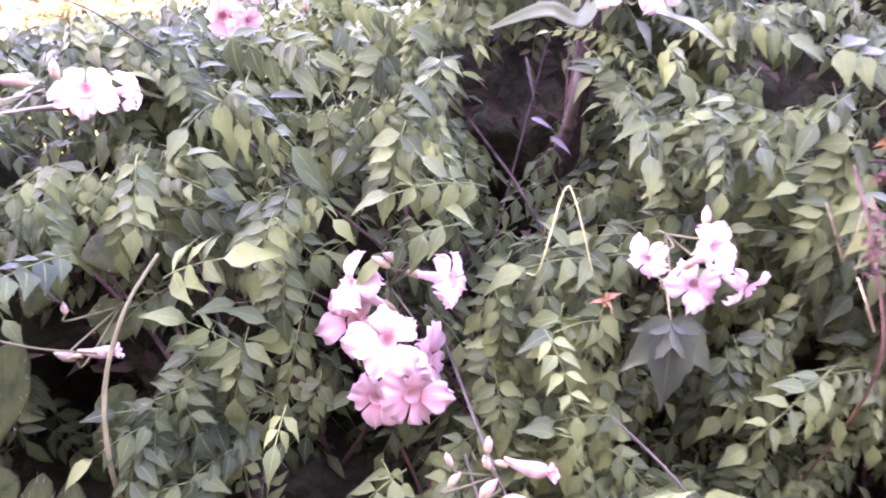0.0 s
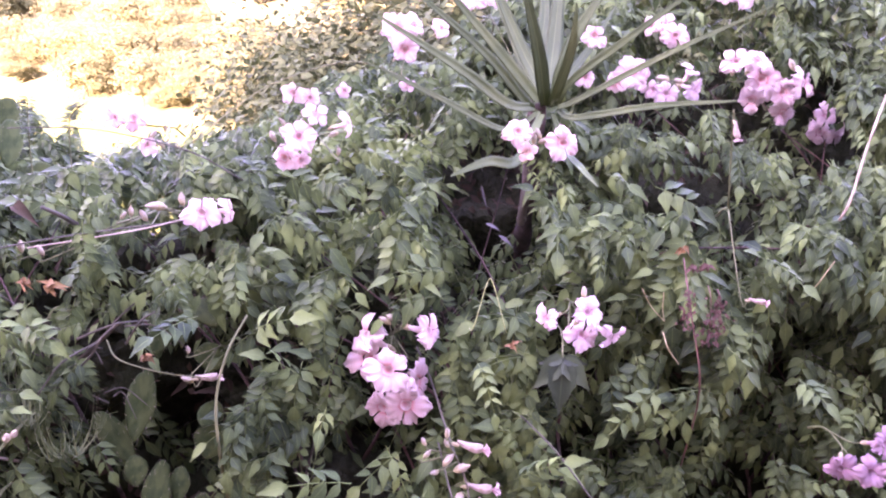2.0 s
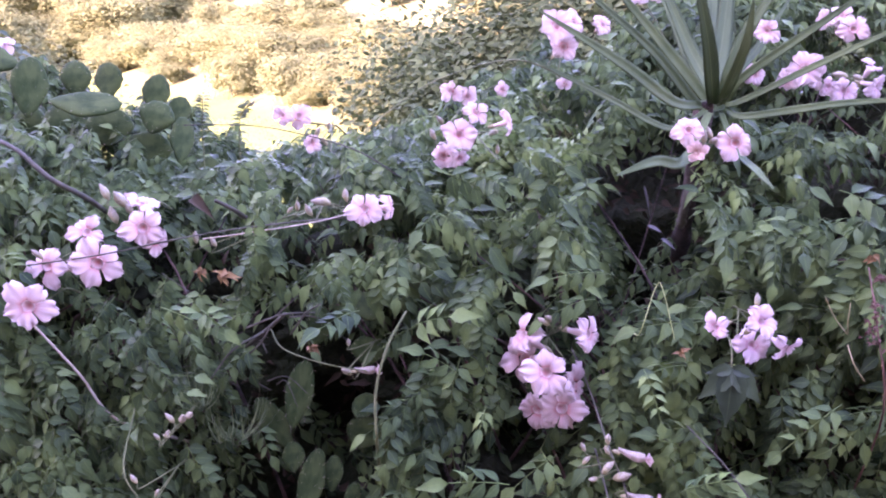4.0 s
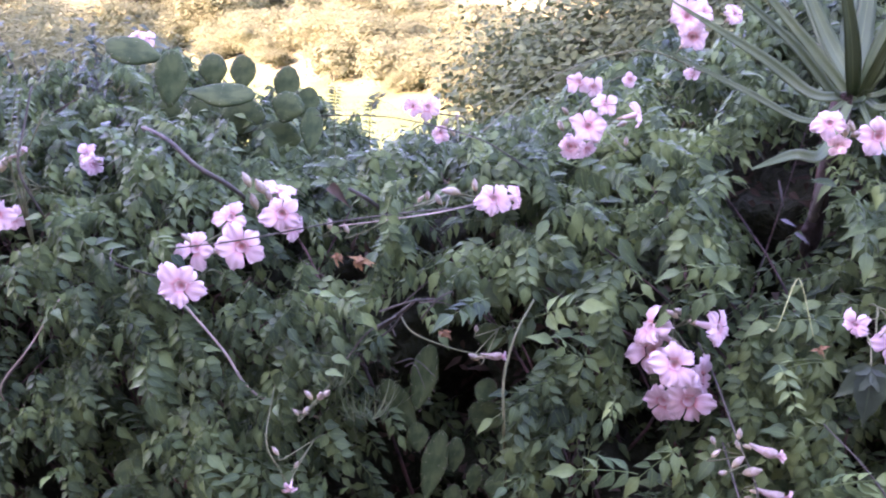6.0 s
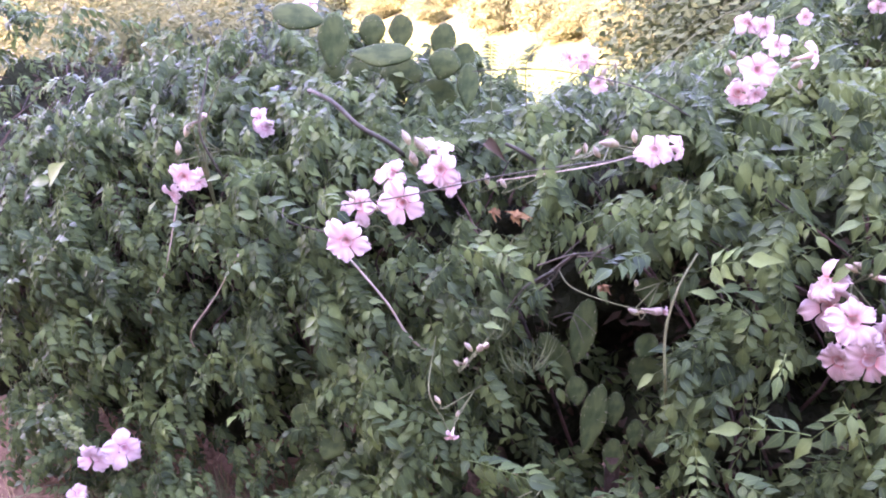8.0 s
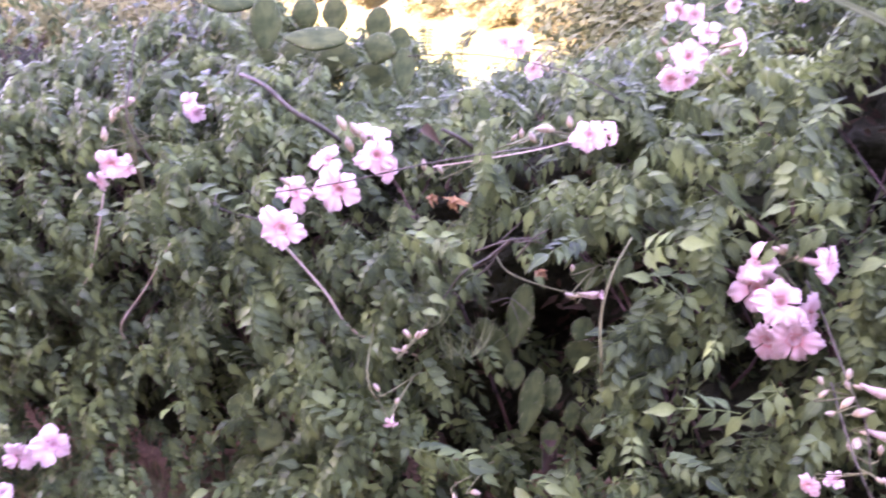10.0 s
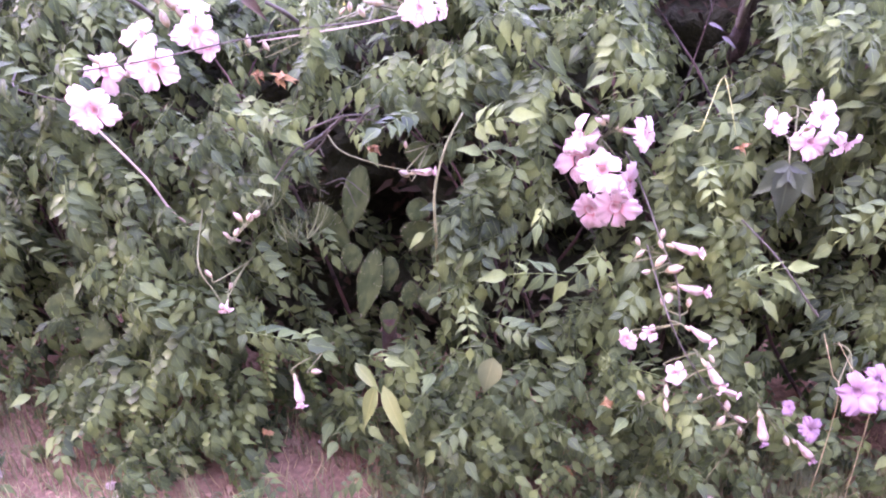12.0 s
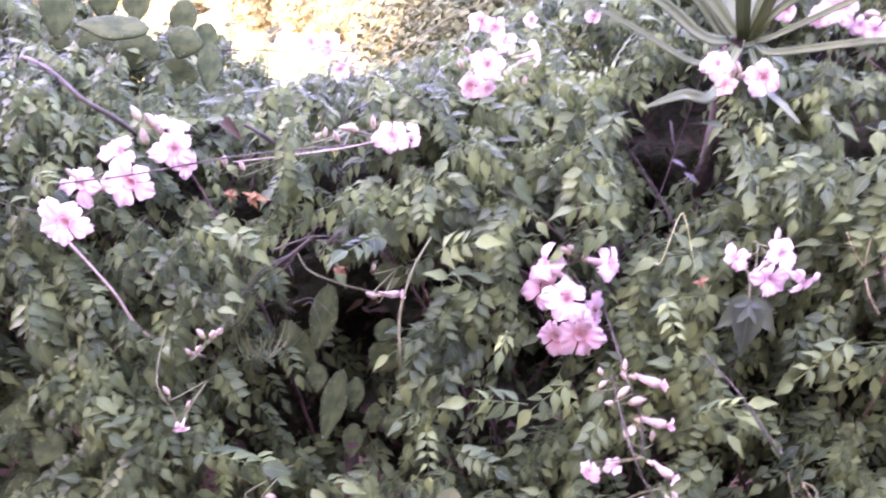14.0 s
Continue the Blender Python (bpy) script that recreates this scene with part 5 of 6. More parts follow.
CACTUS_B = [(-0.527, 1.300, 0.565, 0.051, 0.123, 0.09, 0.42, 0.90, 0.28, -0.87, 0.40),
    (-0.581, 1.310, 0.495, 0.050, 0.114, -0.63, 0.17, 0.75, 0.30, -0.85, 0.43),
    (-0.505, 1.370, 0.672, 0.051, 0.080, 0.06, 0.78, 0.62, 0.70, -0.48, 0.53),
    (-0.407, 1.340, 0.640, 0.061, 0.052, 0.13, 0.43, 0.89, 0.20, -0.91, 0.36),
    (-0.406, 1.340, 0.725, 0.067, 0.057, 0.81, 0.53, 0.24, 0.13, -0.56, 0.82),
    (-0.368, 1.340, 0.810, 0.047, 0.084, 0.24, 0.68, 0.69, 0.67, -0.63, 0.39),
    (-0.407, 1.310, 0.793, 0.043, 0.051, 0.81, 0.52, 0.28, 0.14, -0.63, 0.77),
    (-0.415, 1.340, 0.530, 0.075, 0.045, -0.82, 0.05, 0.58, 0.54, -0.19, 0.82),
    (-0.424, 1.360, 0.464, 0.071, 0.064, 0.22, 0.44, 0.87, 0.20, -0.87, 0.45),
    (-0.497, 1.250, 0.411, 0.049, 0.128, 0.13, 0.43, 0.89, 0.26, -0.83, 0.50),
    (-0.466, 1.290, 0.415, 0.037, 0.063, 0.03, 0.41, 0.91, 0.23, -0.84, 0.49),
    (-0.533, 1.270, 0.454, 0.041, 0.054, -0.06, 0.39, 0.92, 0.28, -0.84, 0.47),
    (-0.461, 1.250, 0.339, 0.039, 0.063, -0.06, 0.39, 0.92, 0.23, -0.81, 0.53),
    (-0.422, 1.260, 0.387, 0.034, 0.053, 0.03, 0.41, 0.91, 0.65, -0.65, 0.39),
    (-0.372, 1.220, 0.399, 0.043, 0.045, -0.06, 0.39, 0.92, 0.18, -0.84, 0.52)]
CACTUS_C = [(-1.095, 1.150, 0.362, 0.062, 0.062, -0.07, 0.47, 0.88, 0.17, -0.86, 0.48),
    (-1.017, 1.130, 0.323, 0.070, 0.066, 0.26, 0.58, 0.77, 0.17, -0.81, 0.56),
    (-1.116, 1.170, 0.183, 0.082, 0.082, -0.07, 0.47, 0.88, 0.17, -0.86, 0.48),
    (-1.144, 1.170, -0.003, 0.099, 0.161, -0.07, 0.47, 0.88, 0.17, -0.86, 0.48)]


def pad_mesh(seed):
    """A flat egg-shaped cactus joint, 1 high and 1 wide, its stem end at the bottom."""
    rng = random.Random(seed)
    verts, faces = [], []
    rings, sides = 7, 39
    for i in range(rings):
        q = (0.03, 0.3, 0.58, 0.8, 0.93, 0.985, 1.0)[i]
        t = 0.085 * math.sqrt(max(0.0, 1 - q ** 4)) + 0.012
        for s in (1, -1):
            for k in range(sides):
                a = 2 * math.pi * k / sides
                w = 0.5 * (1 - 0.5 * max(0, -math.cos(a)) ** 1.3) * (1 + 0.03 * math.sin(2 * a + seed) + 0.02 * math.sin(5 * a + seed) + 0.035 * q * max(0.0, math.cos(13 * a)) ** 4)
                dent = 0.006 * math.sin(9 * a + 3 * i) * (1 - q)
                verts.append((q * w * math.sin(a), 0.5 * q * math.cos(a) * (1 + 0.03 * q * max(0.0, math.cos(13 * a)) ** 4) + 0.02 * q * math.sin(3 * a + seed), s * (t + dent) + 0.05 * math.sin(seed * 2 + 1) * (q * math.cos(a)) ** 2))
    ring = lambda i, s: (2 * i + s) * sides
    for i in range(rings - 1):
        for k in range(sides):
            k2 = (k + 1) % sides
            faces.append((ring(i, 0) + k2, ring(i, 0) + k, ring(i + 1, 0) + k, ring(i + 1, 0) + k2))
            faces.append((ring(i, 1) + k, ring(i, 1) + k2, ring(i + 1, 1) + k2, ring(i + 1, 1) + k))
    for k in range(sides):
        k2 = (k + 1) % sides
        faces.append((ring(rings - 1, 0) + k2, ring(rings - 1, 0) + k, ring(rings - 1, 1) + k, ring(rings - 1, 1) + k2))
    faces += [tuple(ring(0, 0) + k for k in range(sides)), tuple(ring(0, 1) + k for k in range(sides))[::-1]]
    return mesh_of("pad", verts, faces, PAD)


def spines_mesh(seed, reach=0.2, thick=0.0036):
    rng = random.Random(seed)
    verts, faces = [], []
    for row in range(-3, 4):
        for col in range(-3, 4):
            x, y = (col + 0.5 * (row % 2)) * 0.15, row * 0.15
            if (x / 0.47) ** 2 + (y / 0.48) ** 2 > 1:
                continue
            edge = math.hypot(x, y) > 0.36
            if reach > 0.1 and not edge and rng.random() < 0.6:
                continue
            for _ in range(2 if edge else 1):
                z = 0.07 * (1 if rng.random() < 0.8 else -1)
                d = unit((x * 1.6 + rng.uniform(-0.4, 0.4), y * 1.6 + rng.uniform(-0.4, 0.4), (0.5 if z > 0 else -0.5) + rng.uniform(0, 0.5)))
                p, e = np.array((x, y, z)), np.array((x, y, z)) + d * reach * rng.uniform(0.5, 1.1)
                a = unit(np.cross(d, (0.3, 0.4, 0.8))) * thick
                b = np.cross(d, a)
                k = len(verts)
                verts += [p + a, p - 0.5 * a + 0.87 * b, p - 0.5 * a - 0.87 * b, e]
                faces += [(k, k + 1, k + 3), (k + 1, k + 2, k + 3), (k + 2, k, k + 3)]
    return mesh_of("spine_cover", verts, faces, SPINE, smooth=False)


PAD_MESHES = [pad_mesh(k) for k in range(4)]
SPINE_MESHES = [spines_mesh(k) for k in range(4)]
AREOLE_MESHES = [spines_mesh(9 + k, 0.045, 0.009) for k in range(4)]


def build_cactus(rows, foot, label, spiny=True):
    cactus = thing("prickly_pear", foot, label=label, category="cactus", group="cacti in the hedge")
    for k, (x, y, z, w, h, ux, uy, uz, nx, ny, nz) in enumerate(rows):
        n = Vector((nx, ny, nz)).normalized()
        up = Vector((ux, uy, uz)).normalized()
        right = up.cross(n).normalized()
        m = Matrix((right, up, n)).transposed().to_4x4()
        m = Matrix.Translation(Vector((x, y, z)) - Vector(foot)) @ m @ Matrix.Diagonal((w, h, min(w, h), 1))
        pad = part("pad", PAD_MESHES[k % 4], cactus, m)
        SPOTS.append((x, y, z, (0.42 if z > 1.0 else 0.1 if y > 1.6 or x < -0.9 else 0.25) * min(w, h)))
        if spiny:
            tagged(part("spine_cover", SPINE_MESHES[k % 4], pad, None, "pale thin spines"), kind="stuff")
        else:
            tagged(part("areole_cover", AREOLE_MESHES[k % 4], pad, None, "small pale spine cushions"), kind="stuff")
    low = [r for r in rows if r[2] == min(q[2] for q in rows)]
    for r in low:
        v, f = tube([np.zeros(3) + (0, 0, -0.03), (np.array(r[:3]) - foot) * (0.6, 0.6, 0.5), np.array(r[:3]) - foot], 0.016, 0.014, 8)
        part("trunk", mesh_of("trunk", v, f, BARK), cactus)


build_cactus(CACTUS_A, (-1.05, 1.8, 0.03), "prickly pear cactus with dusty green oval pads above the hedge", False)
build_cactus(CACTUS_B, (-0.5, 1.32, 0.03), "shaded spiny prickly pear cactus inside the hedge")
build_cactus(CACTUS_C, (-1.1, 1.22, 0.0), "small prickly pear cactus under the leaves")


# ---- the yucca ----
# strap leaves: half width, then points from the crown to the tip
YUCCA = [
    (0.0050, (0.192, 1.500, 1.066), (0.112, 1.420, 1.039), (0.003, 1.360, 1.095), (-0.125, 1.300, 1.162)),
    (0.0100, (0.189, 1.500, 1.069), (0.115, 1.450, 1.081), (0.033, 1.420, 1.141), (-0.115, 1.400, 1.234)),
    (0.0085, (0.189, 1.500, 1.069), (0.154, 1.480, 1.078), (0.072, 1.450, 1.170), (-0.078, 1.420, 1.295)),
    (0.0105, (0.189, 1.500, 1.071), (0.170, 1.500, 1.089), (0.102, 1.500, 1.169), (-0.039, 1.500, 1.328)),
    (0.0135, (0.190, 1.500, 1.073), (0.183, 1.530, 1.104), (0.144, 1.580, 1.182), (0.064, 1.650, 1.366)),
    (0.0120, (0.191, 1.500, 1.069), (0.179, 1.460, 1.104), (0.162, 1.430, 1.185), (0.121, 1.400, 1.326)),
    (0.0170, (0.193, 1.500, 1.071), (0.200, 1.550, 1.124), (0.213, 1.600, 1.204), (0.234, 1.680, 1.390)),
    (0.0085, (0.195, 1.500, 1.069), (0.199, 1.440, 1.101), (0.217, 1.400, 1.179), (0.219, 1.380, 1.251)),
    (0.0105, (0.195, 1.500, 1.071), (0.211, 1.500, 1.132), (0.247, 1.520, 1.211), (0.322, 1.550, 1.320)),
    (0.0075, (0.197, 1.500, 1.071), (0.230, 1.470, 1.121), (0.314, 1.450, 1.189), (0.435, 1.440, 1.281)),
    (0.0052, (0.197, 1.500, 1.069), (0.240, 1.460, 1.088), (0.380, 1.430, 1.166), (0.555, 1.420, 1.250)),
    (0.0062, (0.198, 1.500, 1.065), (0.237, 1.450, 1.058), (0.368, 1.410, 1.083), (0.496, 1.380, 1.095)),
    (0.0090, (0.187, 1.480, 1.063), (0.129, 1.360, 0.995), (0.075, 1.280, 1.005), (0.016, 1.250, 0.987)),
    (0.0060, (0.198, 1.500, 1.061), (0.215, 1.380, 1.006), (0.225, 1.280, 0.994), (0.244, 1.240, 0.974)),
    (0.0090, (0.192, 1.500, 1.071), (0.160, 1.550, 1.119), (0.131, 1.620, 1.200), (0.071, 1.700, 1.339)),
    (0.0080, (0.194, 1.500, 1.071), (0.230, 1.560, 1.118), (0.280, 1.620, 1.169), (0.341, 1.680, 1.255)),
    (0.0120, (0.192, 1.500, 1.071), (0.183, 1.580, 1.149), (0.199, 1.660, 1.243), (0.196, 1.720, 1.363)),
]


def build_yucca():
    foot = np.array((0.13, 1.6, 0.03))
    yucca = thing("yucca", tuple(foot), label="yucca with long grey-green strap leaves on a brown trunk", category="plant")
    rng = random.Random(8)
    v, f = tube([np.zeros(3), (0.02, 0.06, 0.3), (0.03, 0.04, 0.66), (0.035, -0.04, 0.84), (0.045, -0.1, 1.05)], 0.021, 0.016, 12, 0.2, rng)
    part("trunk", mesh_of("trunk", v, f, BARK), yucca, None, "brown scarred trunk")
    v, f = tube([(0.024, -0.052, 0.81), (0.026, -0.066, 0.84), (0.03, -0.072, 0.87), (0.032, -0.062, 0.9)], 0.009, 0.007, 8, 0.25, rng)
    part("bark_scar", mesh_of("bark_scar", v, f, TWIG), yucca, None, "reddish-brown bare patch of the trunk")
    for k, (wide, *pts) in enumerate(YUCCA):
        pts = [np.array(q) - foot for q in pts]
        pts[0] = pts[0] + unit(pts[-1] - pts[0]) * (0.014, 0.014, 0.004)
        p = bent(pts, 7)
        verts, uvs, faces = [], [], []
        n = len(p)
        for i in range(n):
            t = i / (n - 1)
            d = unit(p[min(i + 1, n - 1)] - p[max(i - 1, 0)])
            side = unit(np.cross(d, np.array((0.1 * math.sin(k), -1, 0.35))))
            face = np.cross(side, d)
            w = wide * (0.7 + 0.6 * t if t < 0.5 else 1.0 - 0.92 * ((t - 0.5) / 0.5) ** 1.7) + 0.0006
            for s, lift in ((-1, 0.35), (-0.5, 0.1), (0, 0), (0.5, 0.1), (1, 0.35)):
                verts.append(p[i] + side * s * w + face * lift * w)
                uvs.append((0.5 + 0.5 * s, t))
            for s in (0.6, -0.6):
                verts.append(p[i] + side * s * w - face * 0.14 * w)
                uvs.append((0.8, t))
        for i in range(n - 1):
            a, b = 7 * i, 7 * i + 7
            for j in range(7):
                j2 = (j + 1) % 7
                faces.append((a + j, b + j, b + j2, a + j2))
        part("leaf", mesh_of("leaf", verts, faces, STRAP, uvs), yucca)


build_yucca()


# ---- single leaves, litter and grass ----
def build_leaf(name, label, place, length, width, along, face, mat, droop=0.4, fold=0.3, rows=9):
    v, t, u = blade(length, width, fold, droop, rows=rows, wavy=0.01, rng=random.Random(int(abs(place[0]) * 1000)))
    rot = turned(along, face)
    ob = new(name, tri_mesh(name, v @ rot.T, t, u, mat))
    ob.location = place
    return tagged(ob, label, "leaf", group="single leaves")


def build_dry_leaf(place, size, seed, mat, label="crumpled orange-brown dead leaf caught in the hedge"):
    rng = random.Random(seed)
    pieces = []
    for k in range(9):
        b = blade(size * rng.uniform(0.35, 0.75), size * rng.uniform(0.25, 0.5), rng.uniform(0.4, 1.3), rng.uniform(0.8, 2.2), wavy=0.06, rng=rng)
        pieces.append(moved(b, turned((rng.uniform(-1, 1), rng.uniform(-0.5, 0.1), rng.uniform(-0.6, 0.35)), (rng.uniform(-0.6, 0.6), -0.6, rng.uniform(0.2, 1))), np.array((rng.uniform(-0.2, 0.2), 0, rng.uniform(-0.1, 0.1))) * size))
    ob = new("dry_leaf", tri_mesh("dry_leaf", *gather(pieces), mat))
    ob.location = place
    tagged(ob, label, "leaf", group="dead leaves in the hedge")


build_dry_leaf((-0.591, 1.170, 0.830), 0.028, 0, DRY)
build_dry_leaf((-0.631, 1.170, 0.833), 0.022, 1, DRY)
build_dry_leaf((-0.423, 1.090, 0.746), 0.02, 2, DRY)
build_dry_leaf((0.103, 1.050, 0.785), 0.018, 3, DRY)
build_dry_leaf((0.395, 1.150, 0.874), 0.02, 4, BRACT)
build_dry_leaf((0.378, 1.160, 0.867), 0.016, 5, BRACT)
build_dry_leaf((0.346, 1.100, 0.913), 0.022, 6, DRY)
build_dry_leaf((-0.044, 0.990, 0.386), 0.02, 7, DRY)
build_dry_leaf((-0.108, 1.100, 0.144), 0.025, 8, DRY)
build_dry_leaf((-0.676, 1.100, 0.155), 0.022, 9, DRY)
build_leaf("dry_leaf", "curled brown dead leaf on the hedge", (-0.672, 1.240, 0.935), 0.052, 0.02, (0.85, -0.3, -0.4), (0.25, -0.75, 0.6), DUFF, 0.9, 1.7)
build_leaf("broad_leaf", "large bright green pointed leaf", (-1.545, 1.030, 0.893), 0.085, 0.045, (0.8, -0.15, 0.55), (-0.35, -0.9, 0.3), LIME, 0.25, 0.3)
build_leaf("broad_leaf", "large bright green pointed leaf", (-1.54, 1.030, 0.896), 0.07, 0.024, (-1, -0.15, -0.1), (0, -0.8, 0.6), LIME, 0.3, 0.3)
build_leaf("strap_leaf", "yellow-green drooping strap-shaped leaf", (-0.448, 0.990, 0.415), 0.07, 0.02, (0.7, -0.3, -0.6), (0.2, -0.7, 0.7), YELLOW, 0.6, 0.4)
build_leaf("strap_leaf", "yellow-green drooping strap-shaped leaf", (-0.411, 0.970, 0.389), 0.085, 0.026, (-0.25, -0.2, -0.95), (-0.2, -1, 0.2), YELLOW, 0.2, 0.3)
build_leaf("strap_leaf", "yellow-green drooping strap-shaped leaf", (-0.393, 0.955, 0.403), 0.115, 0.025, (0.4, -0.25, -0.9), (0.2, -0.9, 0.3), YELLOW, 0.25, 0.3)
build_leaf("broad_leaf", "broad toothed green leaf low on the hedge", (-0.225, 1.000, 0.443), 0.068, 0.04, (-0.2, -0.25, -0.9), (0.1, -1, 0.35), WEED, 0.3, 0.3)


def build_lobed_leaf():
    """The large dark compound leaf with three pointed lobes below a flower cluster."""
    leaf = thing("lobed_leaf", (0.186, 1.13, 0.734), label="large dark green leaf with five pointed lobes", category="leaf", group="single leaves")
    for ang, size in ((-92, 0.095), (-48, 0.07), (-134, 0.07), (-12, 0.04), (-170, 0.04)):
        a = radians(ang)
        v, t, u = blade(size, size * 0.46, 0.4, 0.45, 0.05, 9, wavy=0.02, rng=random.Random(int(size * 1000)))
        rot = turned((math.cos(a), -0.25, math.sin(a)), (0, -1, 0.35))
        part("lobe", tri_mesh("lobe", v @ rot.T, t, u, BROAD), leaf)
    v, f = tube([(0, 0, 0), (0.005, 0.05, 0.02), (0.01, 0.14, 0.0)], 0.0012, 0.0016, 5)
    part("stalk", mesh_of("stalk", v, f, GREENCANE), leaf)


build_lobed_leaf()
SPOTS.extend(((0.2, 1.13, 0.68, 0.05), (0.23, 1.13, 0.71, 0.03), (0.17, 1.13, 0.71, 0.03), (-0.41, 0.98, 0.34, 0.04), (-0.23, 1.0, 0.4, 0.025),
              (-1.52, 1.03, 0.91, 0.045), (-1.58, 1.03, 0.895, 0.025), (-0.61, 1.2, 0.81, 0.025), (-0.68, 1.2, 0.81, 0.02), (-0.66, 1.27, 0.91, 0.03), (-0.88, 1.13, 0.7, 0.02), (-0.82, 1.14, 0.61, 0.02), (-0.73, 1.19, 0.87, 0.015), (-0.58, 1.22, 0.885, 0.015), (-1.42, 1.19, 0.72, 0.016), (-1.45, 1.19, 0.65, 0.016), (-1.5, 1.2, 0.57, 0.014),
              (-1.33, 1.22, 0.95, 0.025), (-1.3, 1.22, 1.02, 0.03), (-1.29, 1.22, 1.08, 0.02), (-1.27, 1.18, 0.645, 0.014), (-1.32, 1.18, 0.588, 0.014), (-1.37, 1.19, 0.53, 0.012), (-0.842, 1.13, 0.66, 0.016), (-0.81, 1.15, 0.59, 0.014)))
build_hedge()


def grass_blades(name, count, area, height, mat, label, seed, lean=0.5, width=0.0022):
    rng = random.Random(seed)
    pieces = []
    x0, x1, y0, y1 = area
    for _ in range(count):
        x, y = rng.uniform(x0, x1), rng.uniform(y0, y1)
        if noise.noise((x * 4, y * 4, seed)) < -0.12:
            continue
        h = height * rng.uniform(0.35, 1.2)
        v, t, u = blade(h, width * rng.uniform(0.7, 1.5), 0.3, rng.uniform(0.3, 1.3), rows=4)
        a = rng.uniform(0, 6.3)
        q = rng.uniform(0.1, lean)
        pieces.append((v @ turned((q * math.cos(a), q * math.sin(a), 1), (math.cos(a), math.sin(a), -q)).T + (x, y, terrain(x, y) - 0.004), t, u))
    tagged(new(name, tri_mesh(name, *gather(pieces), mat)), label, "grass", kind="stuff")


grass_blades("grass", 13000, (-2.0, 1.4, 0.7, 1.3), 0.07, GRASS, "short patchy grass at the foot of the hedge", 3, 1.3)
grass_blades("low_grass", 16000, (-0.48, 1.4, 0.85, 1.42), 0.065, GRASS, "dense short grass on the soil", 12, 1.8)
grass_blades("dry_grass", 6000, (-2.2, 1.6, 0.5, 1.5), 0.075, STRAW, "dry straw lying on the soil", 4, 3.0, 0.0018)
grass_blades("field_grass", 9000, (-26, -4, 14, 34), 0.1, FIELD, "sunlit grass of the field", 6, 0.8, 0.02)


def build_tuft(place, count, height, seed, label, mat, name="grass_tuft", spread=1.0):
    rng = random.Random(seed)
    tuft = thing(name, place, label=label, category="grass", group="grass tufts")
    pieces = []
    for k in range(count):
        a, q = rng.uniform(0, 6.3), spread * rng.uniform(0.3, 1.1)
        b = blade(height * rng.uniform(0.5, 1.15), 0.0022 * rng.uniform(0.6, 1.3), 0.4, rng.uniform(0.6, 2.0), rows=8)
        pieces.append(moved(b, turned((q * math.cos(a), q * math.sin(a) - 0.2, 1), (math.cos(a), math.sin(a), -q)), np.array((rng.uniform(-0.015, 0.015), rng.uniform(-0.015, 0.015), 0))))
    for v, t, u in pieces[:40]:
        part("blade", tri_mesh("blade", v, t, u, mat), tuft)


build_tuft((-0.575, 1.12, 0.565), 40, 0.1, 1, "thin curling grass growing in the hedge hollow", WEED, spread=3.0)
build_tuft((-0.63, 1.12, 0.62), 34, 0.1, 2, "thin curling grass growing in the hedge hollow", WEED, spread=3.0)
build_tuft((-0.78, 0.98, terrain(-0.78, 0.98)), 34, 0.17, 3, "loose tuft of long grass at the hedge foot", GRASS)
build_tuft((-0.34, 1.06, terrain(-0.34, 1.06)), 28, 0.14, 4, "loose tuft of long grass at the hedge foot", GRASS)
build_tuft((-0.02, 1.0, terrain(-0.02, 1.0)), 26, 0.15, 5, "dry pale grass tuft at the hedge foot", STRAW)
build_tuft((0.3, 1.02, terrain(0.3, 1.02)), 36, 0.16, 6, "dry pale grass tuft at the hedge foot", STRAW)
for k, (x, y) in enumerate(((-0.95, 0.93), (-1.1, 0.9), (-0.7, 0.9), (-0.5, 0.92), (-0.2, 0.95), (0.12, 0.96), (0.45, 0.98), (0.6, 0.96))):
    build_tuft((x, y, terrain(x, y)), 34, 0.1 + 0.012 * (k % 4), 20 + k, "loose tuft of long grass at the hedge foot", (GRASS, WEED)[k % 2])
build_tuft((-1.25, 1.0, terrain(-1.25, 1.0)), 26, 0.14, 7, "loose tuft of long grass at the hedge foot", GRASS)


def build_dead_twigs():
    rng = random.Random(77)
    heap = thing("dead_twigs", (-0.62, 1.24, 0.68), label="bare brown dead twigs inside the hedge hollow", category="twigs")
    for k in range(26):
        a = np.array((rng.uniform(-0.16, 0.12), rng.uniform(-0.04, 0.05), rng.uniform(-0.1, 0.07)))
        d = np.array((rng.uniform(-1, 1), rng.uniform(-0.4, 0.3), rng.uniform(-0.3, 0.6))) * rng.uniform(0.04, 0.09)
        v, f = tube([a, a + d + (0, 0, rng.uniform(0, 0.02)), a + 2 * d + (0, 0, rng.uniform(-0.02, 0.01))], 0.0016, 0.0006, 5)
        part("twig", mesh_of("twig", v, f, (TWIG, TWIG, GREENCANE)[k % 3]), heap)


build_dead_twigs()


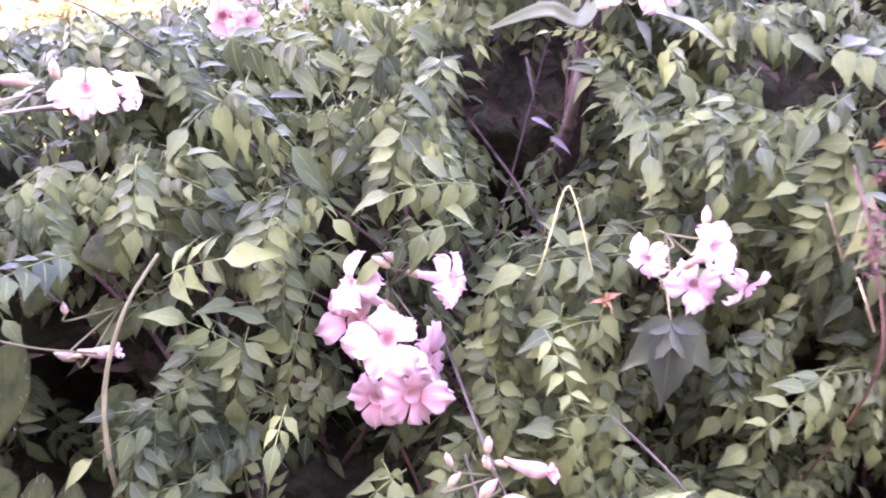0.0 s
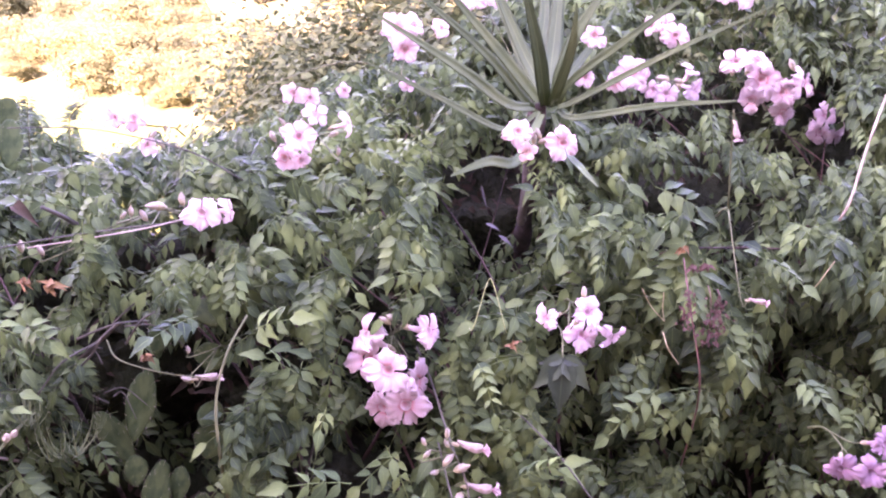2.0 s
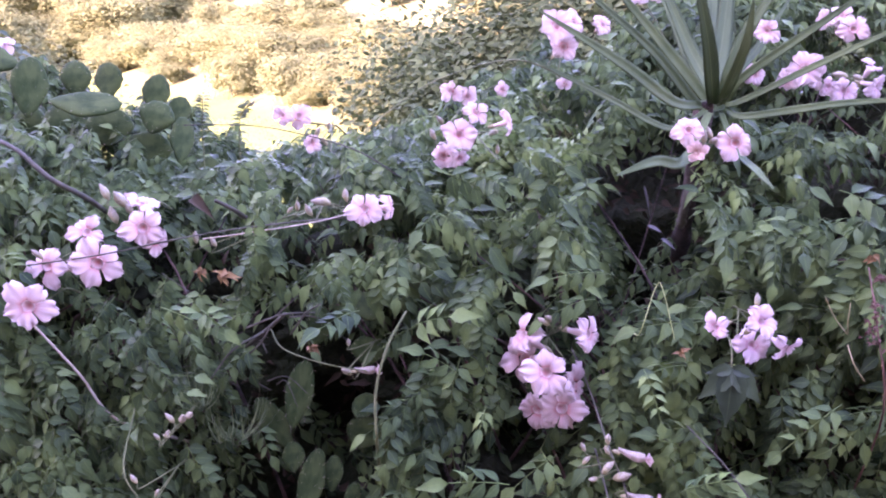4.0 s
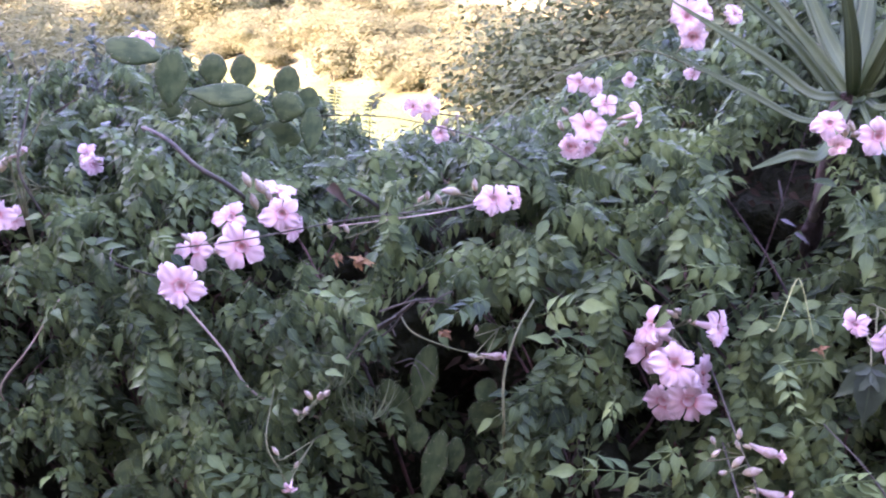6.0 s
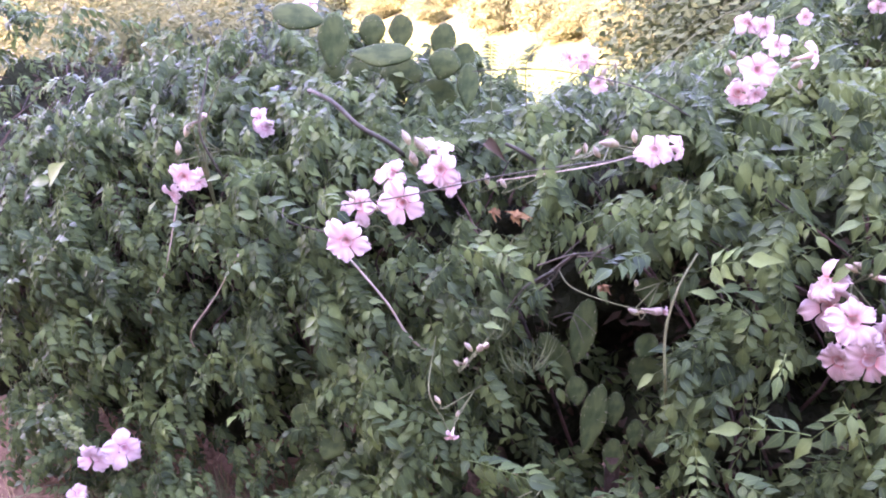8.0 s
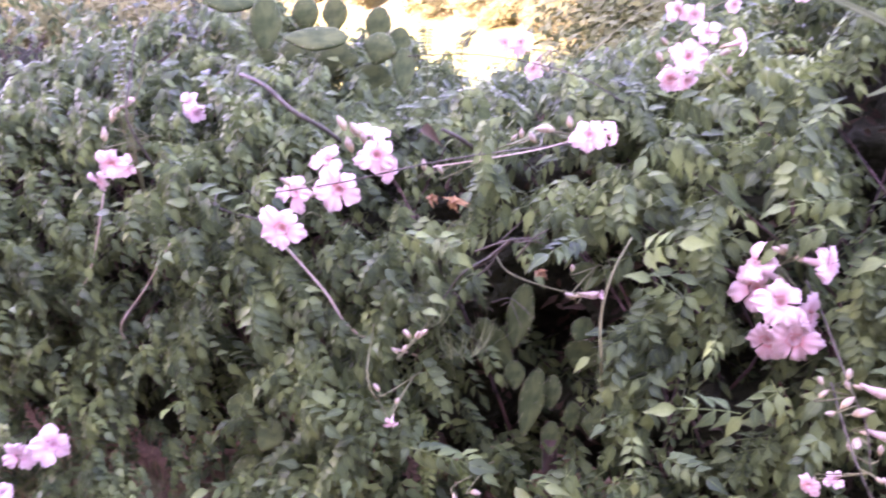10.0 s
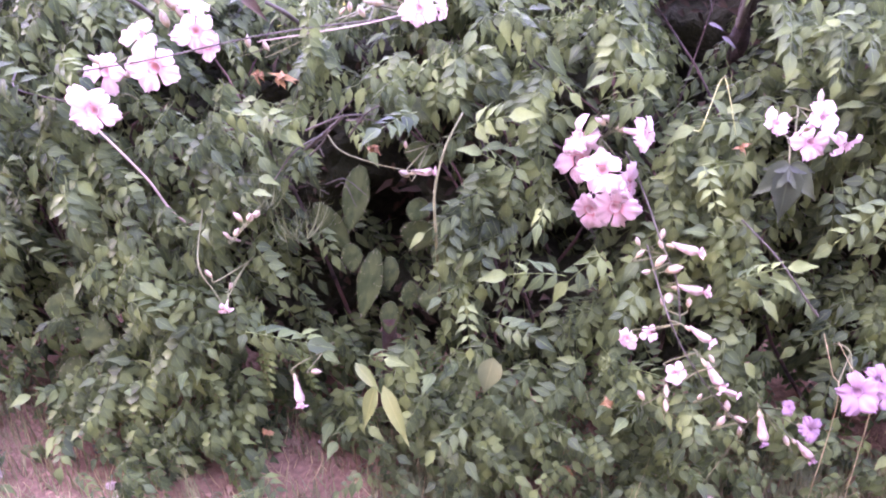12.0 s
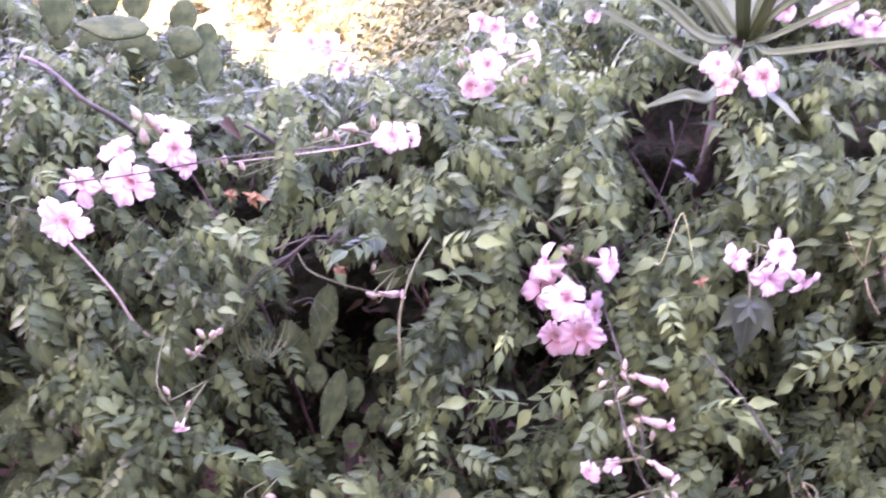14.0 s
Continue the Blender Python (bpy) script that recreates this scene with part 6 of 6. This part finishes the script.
def build_sprig(points, seed, mat=LEAF, size=0.021, label="young leafy vine shoot standing above the hedge"):
    """A short upright shoot with two rows of small leaves."""
    rng = random.Random(seed)
    o = np.array(points[0])
    sprig = thing("vine_shoot", tuple(o), label=label, category="shoot", group="vine shoots")
    line = bent([np.array(p) - o for p in points])
    v, f = tube([np.array(p) - o for p in points], 0.0012, 0.0008, 5)
    part("stem", mesh_of("stem", v, f, GREENCANE), sprig)
    for i in range(3, len(line)):
        for side in (-1, 1):
            b = blade(size * rng.uniform(0.7, 1.1), size * 0.43, 0.3, 0.5, rows=5)
            m = moved(b, turned((side, -0.2, rng.uniform(0.0, 0.5)), (0, -0.5, 1)), line[i])
            part("leaf", tri_mesh("leaf", *m, mat), sprig)


def build_bud_cane():
    """An upright cane with pale narrow leaves and pods pressed to it."""
    rng = random.Random(91)
    o = np.array((-1.335, 1.23, 0.86))
    cane = thing("bud_cane", tuple(o), label="upright cane with narrow pale green pods above a pink flower", category="shoot")
    for k, tip in enumerate(((0.06, 0.0, 0.25), (0.02, -0.01, 0.17), (0.1, 0.0, 0.2))):
        pts = [(0, 0.03, -0.08), (0.3 * tip[0], 0, 0.4 * tip[2]), tip]
        v, f = tube(pts, 0.0026, 0.0014, 6)
        part("stem", mesh_of("stem", v, f, GREENCANE), cane)
        for p in bent(pts, 5)[3:]:
            b = blade(rng.uniform(0.022, 0.036), 0.0085, 0.6, 0.3, rows=5)
            way = (rng.uniform(-0.7, 0.7), rng.uniform(-0.4, 0.1), rng.choice((-0.9, 0.7, 1.0)))
            part("pod", tri_mesh("pod", *moved(b, turned(way, (0, -1, 0.2)), p), YOUNG), cane)


build_bud_cane()
build_sprig([(-0.77, 1.5, 0.9), (-0.767, 1.500, 1.004), (-0.764, 1.500, 1.05), (-0.76, 1.500, 1.08)], 1)
build_sprig([(-0.69, 1.49, 0.93), (-0.681, 1.480, 1.030), (-0.672, 1.48, 1.055), (-0.655, 1.480, 1.072)], 2)
build_sprig([(-1.3, 1.24, 0.9), (-1.285, 1.2, 1.0), (-1.28, 1.2, 1.05), (-1.27, 1.21, 1.1)], 3)
for k, (x, z) in enumerate(((-1.68, 0.3), (-1.63, 0.32), (-1.6, 0.29))):
    build_sprig([(x, 1.08, z - 0.13), (x + 0.005, 1.02, z - 0.05), (x - 0.005, 0.995, z), (x + 0.004 * k, 0.985, z + 0.045)], 10 + k, YOUNG, 0.026, "fresh yellow-green shoot above two low flowers")
build_leaf("dry_leaf", "pale papery shred hanging in the dark hollow", (0.068, 1.360, 0.953), 0.055, 0.004, (0.25, -0.1, -1), (0, -1, 0.1), PAPER, 0.2, 0.5)
build_leaf("dry_leaf", "pale papery shred hanging in the dark hollow", (0.077, 1.360, 0.885), 0.03, 0.008, (0.9, -0.2, -0.3), (0, -0.6, 0.8), PAPER, 0.4, 0.4)
build_leaf("dry_leaf", "pale papery shred hanging in the dark hollow", (0.100, 1.360, 0.864), 0.035, 0.008, (0.8, -0.2, -0.5), (0, -0.6, 0.8), PAPER, 0.4, 0.4)



def build_weeds():
    rng = random.Random(33)
    pieces = []
    for _ in range(900):
        x, y = rng.uniform(-0.5, 1.3), rng.uniform(0.98, 1.36)
        if rng.random() < 0.25:
            x = rng.uniform(-2.0, 1.3)
        if math.exp(-((x + 1.17) / 0.16) ** 2) > 0.4 or math.exp(-((x + 0.6) / 0.1) ** 2) > 0.5:
            continue
        a = rng.uniform(0, 6.3)
        rot = turned((math.cos(a), math.sin(a), rng.uniform(0.2, 0.9)), (0, -0.5, 1))
        pieces.append(moved(VINE[rng.randrange(10)], rot, np.array((x, y, terrain(x, y) - 0.003)), rng.uniform(0.4, 0.85)))
    tagged(new("weeds", tri_mesh("weeds", *gather(pieces), WEED)), "low green weeds growing from the soil", "weeds", kind="stuff")


build_weeds()


def build_litter():
    rng = random.Random(21)
    pieces = []
    for _ in range(700):
        x, y = rng.uniform(-2.2, 1.6), rng.uniform(0.6, 1.6)
        s = rng.uniform(0.012, 0.035)
        b = blade(s, s * 0.45, rng.uniform(0, 0.8), rng.uniform(-0.5, 0.8), rows=4)
        a = rng.uniform(0, 6.3)
        pieces.append(moved(b, turned((math.cos(a), math.sin(a), rng.uniform(-0.2, 0.3)), (rng.uniform(-0.4, 0.4), rng.uniform(-0.4, 0.4), 1)), np.array((x, y, terrain(x, y) + 0.004))))
    tagged(new("leaf_litter", tri_mesh("leaf_litter", *gather(pieces), LITTER)), "fallen brown leaves on the soil", "leaves", kind="stuff")
    for k in range(26):
        bm = bmesh.new()
        bmesh.ops.create_icosphere(bm, subdivisions=2, radius=1)
        for v in bm.verts:
            v.co *= 1 + 0.3 * noise.noise(v.co * 1.3 + Vector((k * 3, 0, 0)))
        me = bpy.data.meshes.new("stone")
        bm.to_mesh(me)
        bm.free()
        me.materials.append(STONE)
        s = rng.uniform(0.005, 0.014)
        x, y = rng.uniform(-1.6, 0.6), rng.uniform(0.8, 1.25)
        ob = tagged(new("stone", me), "small pale stone on the red soil", "stone", group="stones on the soil")
        ob.matrix_world = Matrix.Translation((x, y, terrain(x, y) + 0.2 * s)) @ Matrix.Diagonal((s * 1.3, s, s * 0.7, 1))


build_litter()
